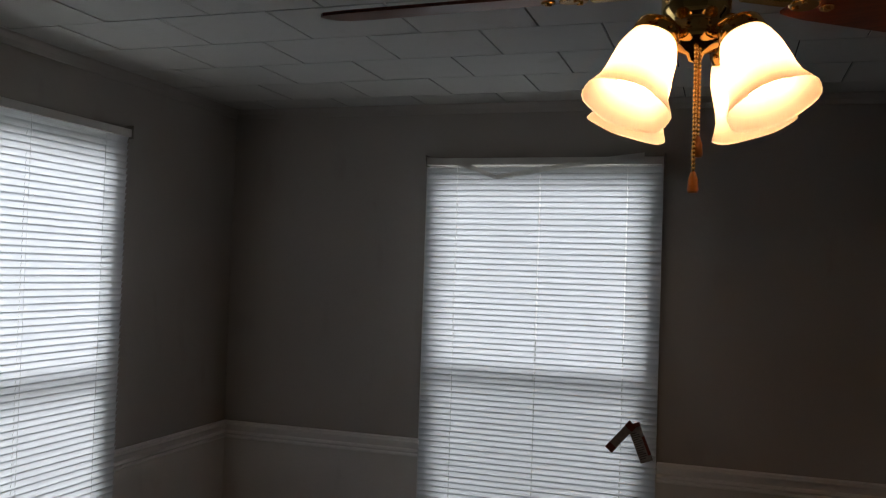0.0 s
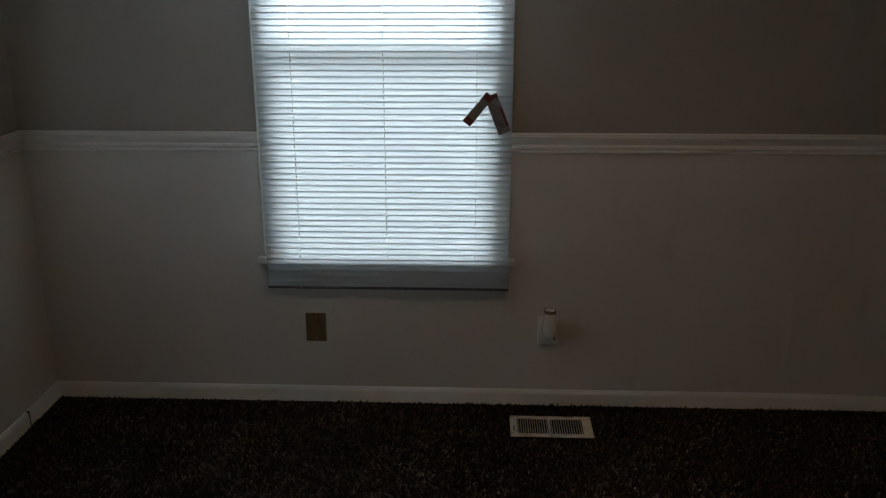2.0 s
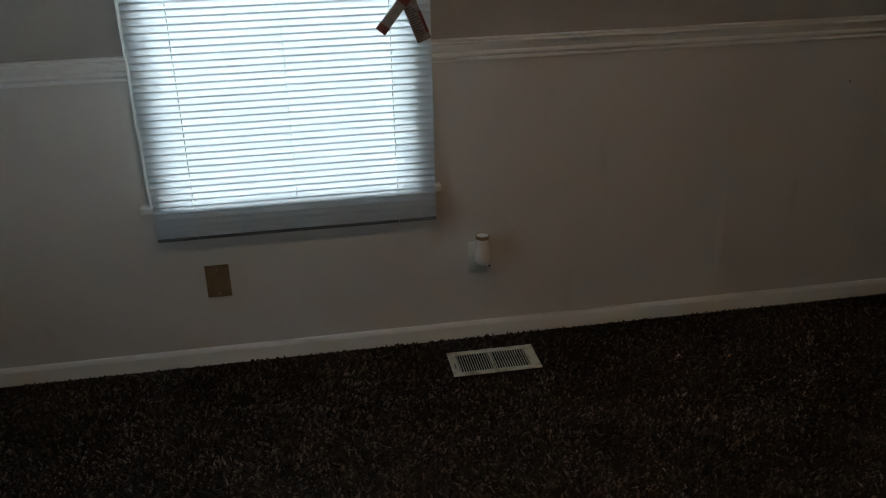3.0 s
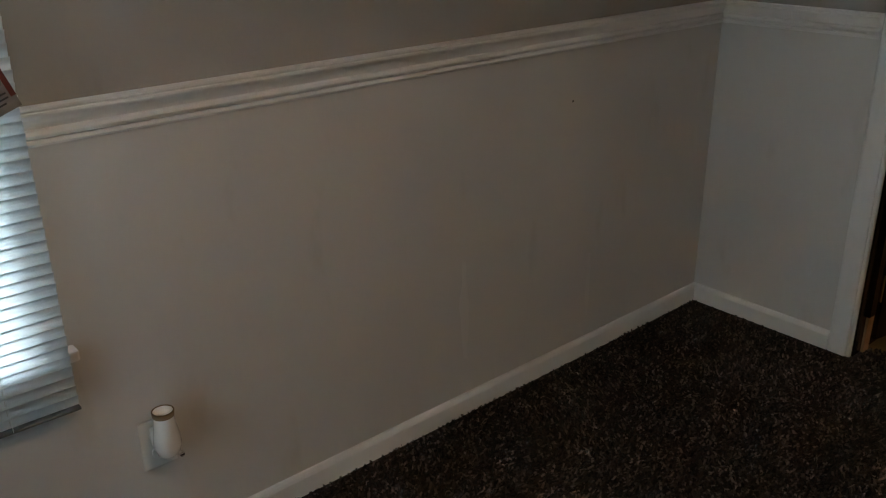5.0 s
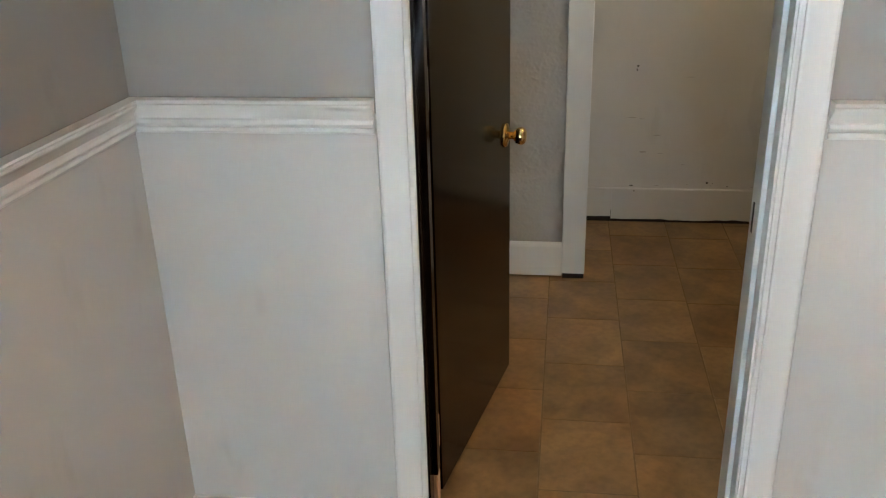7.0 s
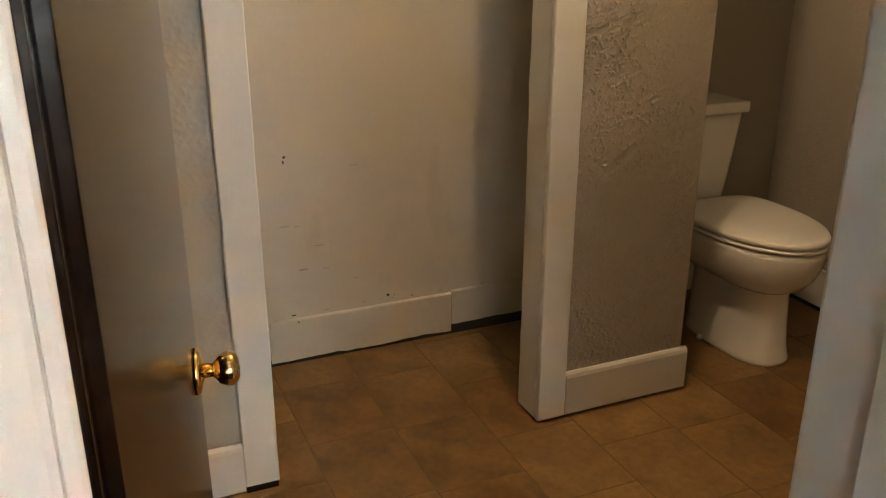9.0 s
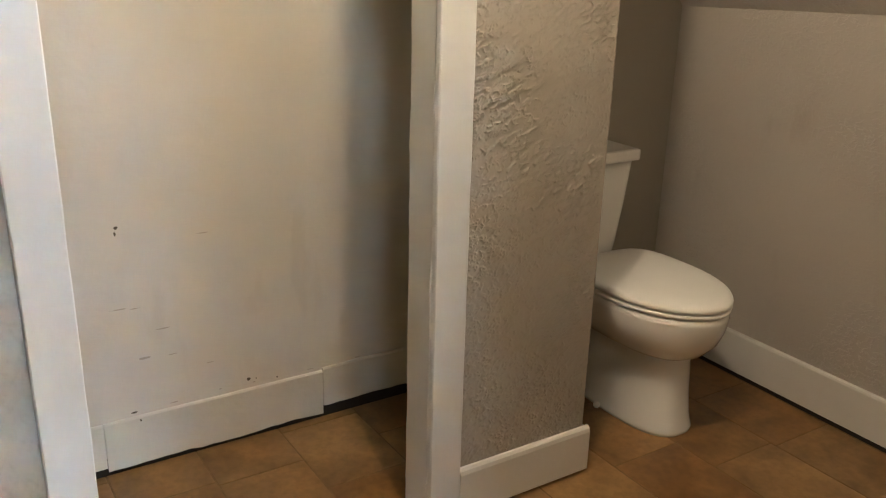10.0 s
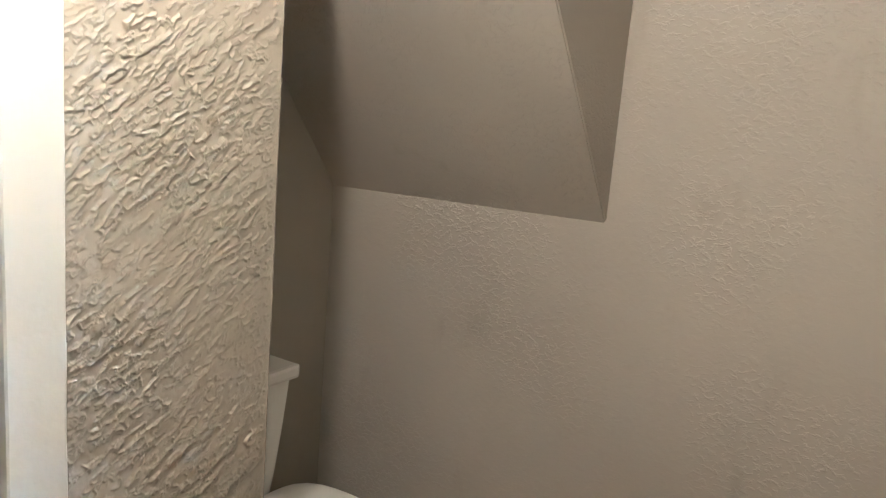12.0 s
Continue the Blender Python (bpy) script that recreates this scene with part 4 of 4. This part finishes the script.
M_SCRATCH = mat("worn_grey_paint", (0.36, 0.32, 0.26), 0.8)
M_CHIP = mat("exposed_dark_plaster", (0.09, 0.07, 0.05), 0.9)
for i, (y, z, w, h) in enumerate(((2.516, 0.690, 0.012, 0.010), (2.520, 0.674, 0.007, 0.014), (2.53, 0.468, 0.050, 0.004), (2.49, 0.463, 0.030, 0.003), (2.517, 0.161, 0.026, 0.006),
                                  (2.191, 0.178, 0.012, 0.012), (2.175, 0.165, 0.010, 0.004), (2.168, 0.176, 0.005, 0.005), (1.838, 0.164, 0.03, 0.005), (2.40, 0.31, 0.034, 0.003), (2.30, 0.26, 0.022, 0.003),
                                  (2.295, 0.643, 0.045, 0.003), (2.421, 0.391, 0.050, 0.004), (2.475, 0.316, 0.040, 0.009), (2.276, 0.169, 0.012, 0.004), (2.407, 0.163, 0.027, 0.004),
                                  (2.504, 0.140, 0.006, 0.008), (2.104, 0.163, 0.007, 0.005), (1.999, 0.162, 0.027, 0.003))):
    chip(y, z, w, h, i, x=XC - (0.0128 if z < 0.15 else 0.0008))

# ---- toilet ----
TYC, TYT = 1.068, 1.100
toilet = tagged(new("toilet"), "white two-piece elongated toilet with its lid closed", "toilet")
toilet.location = (0, 0, 0)


def egg(cx, front, back, half, n=40, power=2.3):
    """Plan outline: a long rounded front (towards -x) and a shorter rounded back."""
    pts = []
    for i in range(n):
        a = 2 * math.pi * i / n
        c, s = math.cos(a), math.sin(a)
        r = (abs(c) ** power + abs(s) ** power) ** (-1 / power)
        if c <= 0:
            r = (abs(c) ** 4 + abs(s) ** 4) ** (-1 / 4)
        x = -c * r * (front if c > 0 else back)
        pts.append((cx + x, TYC + s * r * half))
    return pts


def loft(name, rows, material, parent, label=""):
    bm = bmesh.new()
    rings = [[bm.verts.new((x, y, z)) for x, y in egg(cx, fr, bk, hf, power=pw)] for z, cx, fr, bk, hf, pw in rows]
    n = len(rings[0])
    for a, b in zip(rings, rings[1:]):
        for i in range(n):
            bm.faces.new((a[i], a[(i + 1) % n], b[(i + 1) % n], b[i]))
    bm.faces.new(rings[0][::-1])
    bm.faces.new(rings[-1])
    return part(name, bm, material, parent, label, True)


C0 = 4.275
loft("base", [(-0.008, C0, 0.199, 0.20, 0.103, 2.7), (0.004, C0, 0.201, 0.20, 0.105, 2.7), (0.014, C0, 0.197, 0.20, 0.102, 2.7), (0.05, C0, 0.191, 0.20, 0.096, 2.6), (0.12, C0, 0.185, 0.20, 0.089, 2.5),
              (0.19, C0, 0.182, 0.20, 0.084, 2.5), (0.225, C0, 0.180, 0.20, 0.084, 2.4), (0.250, C0, 0.186, 0.20, 0.092, 2.4)], M_PORC, toilet)
loft("bowl", [(0.236, C0, 0.150, 0.18, 0.07, 2.3), (0.244, C0, 0.190, 0.20, 0.104, 2.3), (0.262, C0, 0.222, 0.21, 0.133, 2.2), (0.30, C0, 0.256, 0.215, 0.162, 2.1), (0.345, C0, 0.275, 0.22, 0.178, 2.05),
              (0.385, C0, 0.282, 0.225, 0.184, 2.0), (0.402, C0, 0.280, 0.225, 0.183, 2.0), (0.406, C0, 0.274, 0.22, 0.178, 2.0)], M_PORC, toilet)
loft("seat", [(0.4085, C0, 0.274, 0.222, 0.181, 2.0), (0.411, C0, 0.283, 0.225, 0.187, 2.0), (0.419, C0, 0.285, 0.225, 0.188, 2.0), (0.4225, C0, 0.281, 0.223, 0.185, 2.0)], M_SEAT, toilet, "white plastic seat ring")
loft("lid", [(0.4265, C0, 0.279, 0.222, 0.184, 2.0), (0.429, C0, 0.285, 0.225, 0.188, 2.0), (0.438, C0, 0.285, 0.225, 0.188, 2.0), (0.446, C0, 0.280, 0.222, 0.184, 2.0), (0.453, C0, 0.262, 0.212, 0.170, 2.0),
             (0.457, C0, 0.20, 0.17, 0.125, 2.0), (0.458, C0, 0.08, 0.08, 0.05, 2.0)], M_SEAT, toilet, "closed white plastic lid")
for dy in (-0.07, 0.07):
    bm = bmesh.new()
    box(bm, 4.470, 4.500, TYC + dy - 0.018, TYC + dy + 0.018, 0.405, 0.440, 0.006)
    part("lid_hinge", bm, M_SEAT, toilet)
bm = bmesh.new()
box(bm, 4.40, 4.66, TYC - 0.115, TYC + 0.115, 0.25, 0.404, 0.03)
part("tank_shelf", bm, M_PORC, toilet, smooth=False)
bm = bmesh.new()
rows = []
for z, hw, x0 in ((0.398, 0.115, 4.535), (0.410, 0.128, 4.528), (0.47, 0.135, 4.522), (0.60, 0.149, 4.513), (0.742, 0.160, 4.505)):
    r = 0.028
    ring = []
    for cx, cy, a0 in ((x0 + r, TYT - hw + r, 180), (4.676 - r, TYT - hw + r, 270), (4.676 - r, TYT + hw - r, 0), (x0 + r, TYT + hw - r, 90)):
        for k in range(6):
            a = radians(a0 + 18 * k)
            ring.append(bm.verts.new((cx + r * math.cos(a), cy + r * math.sin(a), z)))
    rows.append(ring)
for a, b in zip(rows, rows[1:]):
    for i in range(len(a)):
        bm.faces.new((a[i], a[(i + 1) % len(a)], b[(i + 1) % len(b)], b[i]))
bm.faces.new(rows[0][::-1])
bm.faces.new(rows[-1])
part("tank", bm, M_PORC, toilet, smooth=True)
bm = bmesh.new()
box(bm, 4.492, 4.684, TYT - 0.170, TYT + 0.170, 0.744, 0.783, 0.010)
part("tank_lid", bm, M_PORC, toilet, "white porcelain tank lid")
bm = bmesh.new()
lathe(bm, [(0.010, 0), (0.011, 0.004), (0.008, 0.010)], 14, pose(4.512, TYT + 0.125, 0.69, 0, -90, 0))
box(bm, 4.494, 4.502, TYT + 0.055, TYT + 0.130, 0.684, 0.696, 0.003)
part("flush_lever", bm, M_CHROME, toilet, "chrome flush lever")
for dy in (-0.123, 0.123):
    bm = bmesh.new()
    bmesh.ops.create_uvsphere(bm, u_segments=14, v_segments=8, radius=0.011, matrix=Matrix.Translation((4.33, TYC + dy * 0.93, 0.004)))
    part("bolt_cap", bm, M_SEAT, toilet, smooth=True)
bm = bmesh.new()
prev = None
for i in range(25):
    t = i / 24
    c = Vector((4.665 - 0.20 * math.sin(t * math.pi) * 0.55, TYC + 0.215 - 0.09 * t, 0.10 + 0.30 * t + 0.05 * math.sin(t * 6.28)))
    ring = [bm.verts.new(c + Vector((0.006 * math.cos(a), 0.006 * math.sin(a), 0))) for a in [k * math.pi / 4 for k in range(8)]]
    if prev:
        for k in range(8):
            bm.faces.new((prev[k], prev[(k + 1) % 8], ring[(k + 1) % 8], ring[k]))
    prev = ring
part("supply_hose", bm, M_PLATE, toilet, "thin white supply hose", True)

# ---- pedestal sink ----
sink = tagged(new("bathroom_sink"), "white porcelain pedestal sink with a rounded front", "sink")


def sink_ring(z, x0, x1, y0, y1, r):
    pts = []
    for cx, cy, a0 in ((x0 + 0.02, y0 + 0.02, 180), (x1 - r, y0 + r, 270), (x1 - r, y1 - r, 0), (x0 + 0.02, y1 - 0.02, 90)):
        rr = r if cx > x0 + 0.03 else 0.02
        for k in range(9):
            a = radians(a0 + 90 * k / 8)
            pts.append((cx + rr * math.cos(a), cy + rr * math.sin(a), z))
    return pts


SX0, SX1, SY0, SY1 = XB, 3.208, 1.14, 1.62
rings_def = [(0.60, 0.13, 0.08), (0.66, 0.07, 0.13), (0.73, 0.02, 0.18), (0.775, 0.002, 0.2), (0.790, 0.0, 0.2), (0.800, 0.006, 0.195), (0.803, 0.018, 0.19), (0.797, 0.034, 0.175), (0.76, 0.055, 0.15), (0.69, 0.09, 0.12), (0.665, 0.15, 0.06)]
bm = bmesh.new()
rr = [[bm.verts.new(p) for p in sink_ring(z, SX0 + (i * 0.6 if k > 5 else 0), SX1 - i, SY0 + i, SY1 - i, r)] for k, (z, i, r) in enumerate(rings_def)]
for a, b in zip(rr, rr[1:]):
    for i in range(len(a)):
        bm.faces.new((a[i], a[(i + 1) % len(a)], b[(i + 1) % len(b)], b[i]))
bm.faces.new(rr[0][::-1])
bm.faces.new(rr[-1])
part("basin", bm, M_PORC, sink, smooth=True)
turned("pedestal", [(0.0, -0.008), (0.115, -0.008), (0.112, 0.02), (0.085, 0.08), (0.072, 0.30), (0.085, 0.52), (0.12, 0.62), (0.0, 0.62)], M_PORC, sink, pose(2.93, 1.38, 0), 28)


# ---- open joint in the west baseboard, filler smears on the lower north wall ----
bm = bmesh.new()
box(bm, XW + LP, XW + LP + 0.0136, 3.428, 3.434, 0.0, 0.0615)
tagged(part("baseboard_joint", bm, M_STOP), "dark open joint in the white baseboard", "gap", kind="structure")
for x, z0, z1, w in ((1.495, 0.17, 0.46, 0.022), (2.00, 0.13, 0.34, 0.015)):
    bm = bmesh.new()
    lo = []
    for i in range(25):
        z = z0 + (z1 - z0) * i / 24
        taper = math.sin(math.pi * (0.06 + 0.88 * i / 24)) ** 0.6
        a = w * taper * (0.8 + 0.5 * noise.noise(Vector((x * 9, z * 22, 1))))
        b = w * taper * (0.8 + 0.5 * noise.noise(Vector((x * 9, z * 22, 7))))
        lo.append([bm.verts.new((x + dx, YN - LP - d, z)) for dx, d in ((-a, -0.0004), (-a * 0.45, 0.0007), (b * 0.45, 0.0007), (b, -0.0004))])
    for p, q in zip(lo, lo[1:]):
        for k in range(3):
            bm.faces.new((p[k], p[k + 1], q[k + 1], q[k]))
    tagged(part("filler_smear", bm, M_FILLER), "pale vertical filler smear on the panel wall", "wall patch", kind="structure")

# ---- ground outside ----
bm = bmesh.new()
bmesh.ops.create_grid(bm, x_segments=1, y_segments=1, size=400, matrix=Matrix.Translation((0, 0, -0.7)))
tagged(part("ground", bm, M_GRASS), "green lawn outside the windows", "lawn", kind="structure")

# ---- carpet tufts ----
rng = np.random.default_rng(4)


def tufts(x0, x1, y0, y1, step, h, w):
    nx, ny = int((x1 - x0) / step), int((y1 - y0) / step)
    gx, gy = np.meshgrid(np.linspace(x0, x1, nx), np.linspace(y0, y1, ny))
    n = gx.size
    bx, by = gx.ravel() + rng.uniform(-0.5, 0.5, n) * step, gy.ravel() + rng.uniform(-0.5, 0.5, n) * step
    keep = ~((bx > RX0 - 0.002) & (bx < RX1 + 0.002) & (by > RY0 - 0.002) & (by < RY1 + 0.002))
    bx, by = bx[keep], by[keep]
    n = bx.size
    a0 = rng.uniform(0, 2 * np.pi, n)
    hh = h * rng.uniform(0.6, 1.15, n) * (1 + 0.25 * vnoise(bx * 9, by * 9, 2))
    ww = w * rng.uniform(0.7, 1.2, n)
    lean = rng.normal(0, 0.5, (n, 2)) * h + 0.35 * h * np.stack([vnoise(bx * 6, by * 6, 5), vnoise(bx * 6, by * 6, 6)], 1)
    co = np.empty((n, 6, 3))
    for k in range(3):
        a = a0 + k * 2.0944
        co[:, k] = np.stack([bx + ww * np.cos(a), by + ww * np.sin(a), np.full(n, -0.004)], 1)
        co[:, 3 + k] = np.stack([bx + lean[:, 0] + 0.75 * ww * np.cos(a + 0.6), by + lean[:, 1] + 0.75 * ww * np.sin(a + 0.6), hh - 0.004], 1)
    base = (np.arange(n) * 6)[:, None]
    tri = np.concatenate([base + np.array(t) for t in ((0, 1, 4), (0, 4, 3), (1, 2, 5), (1, 5, 4), (2, 0, 3), (2, 3, 5), (3, 4, 5))], 1).reshape(-1, 3)
    return co.reshape(-1, 3), tri


parts_co, parts_tri, off = [], [], 0
for args in ((XW + 0.015, 2.690, 2.0, YN - 0.018, 0.0085, 0.010, 0.0044), (XW + 0.015, 2.575, YS + 0.02, 2.0, 0.022, 0.012, 0.009)):
    c, t = tufts(*args)
    m = (c[:, 0].reshape(-1, 6).max(1) < XE - 0.02) | ((c[:, 1].reshape(-1, 6).min(1) > DY0 + 0.012) & (c[:, 1].reshape(-1, 6).max(1) < DY1 - 0.012))
    c, t = c.reshape(-1, 6, 3)[m].reshape(-1, 3), t[: m.sum() * 7]
    parts_co.append(c)
    parts_tri.append(t + off)
    off += len(c)
me = bpy.data.meshes.new("carpet_pile")
me.from_pydata(np.concatenate(parts_co).tolist(), [], np.concatenate(parts_tri).tolist())
me.materials.append(M_PILE)
tagged(new("carpet_pile", me), "dark brown speckled frieze carpet pile", "carpet", kind="stuff")

# ---- floor tiles, rows running east, joints staggered ----
floor_b = bpy.data.objects["floor_bathroom"]
TILE_X, TILE_Y, GAP = 0.318, 0.249, 0.0022
shared = {}
r = 0
y = 1.862 - 5 * TILE_Y
while y < YN:
    x = 4.205 + (0.0, -0.30, -0.155)[r % 3] - 6 * TILE_X
    while x < XC:
        x0, x1, y0, y1 = max(x + GAP, 2.694), min(x + TILE_X - GAP, XC), max(y + GAP, YB), min(y + TILE_Y - GAP, YN)
        if x1 - x0 > 0.01 and y1 - y0 > 0.01:
            key = (round(x1 - x0, 3), round(y1 - y0, 3))
            if key not in shared:
                bm = bmesh.new()
                box(bm, 0, x1 - x0, 0, y1 - y0, -0.012, -0.0075, 0.0012)
                tile = part("tile", bm, M_TILE, floor_b)
                shared[key] = tile.data
            else:
                tile = new("tile", shared[key])
                tile.parent = floor_b
            tile.matrix_basis = pose(x0, y0, random.uniform(-0.0004, 0.0004))
        x += TILE_X
    y += TILE_Y
    r += 1
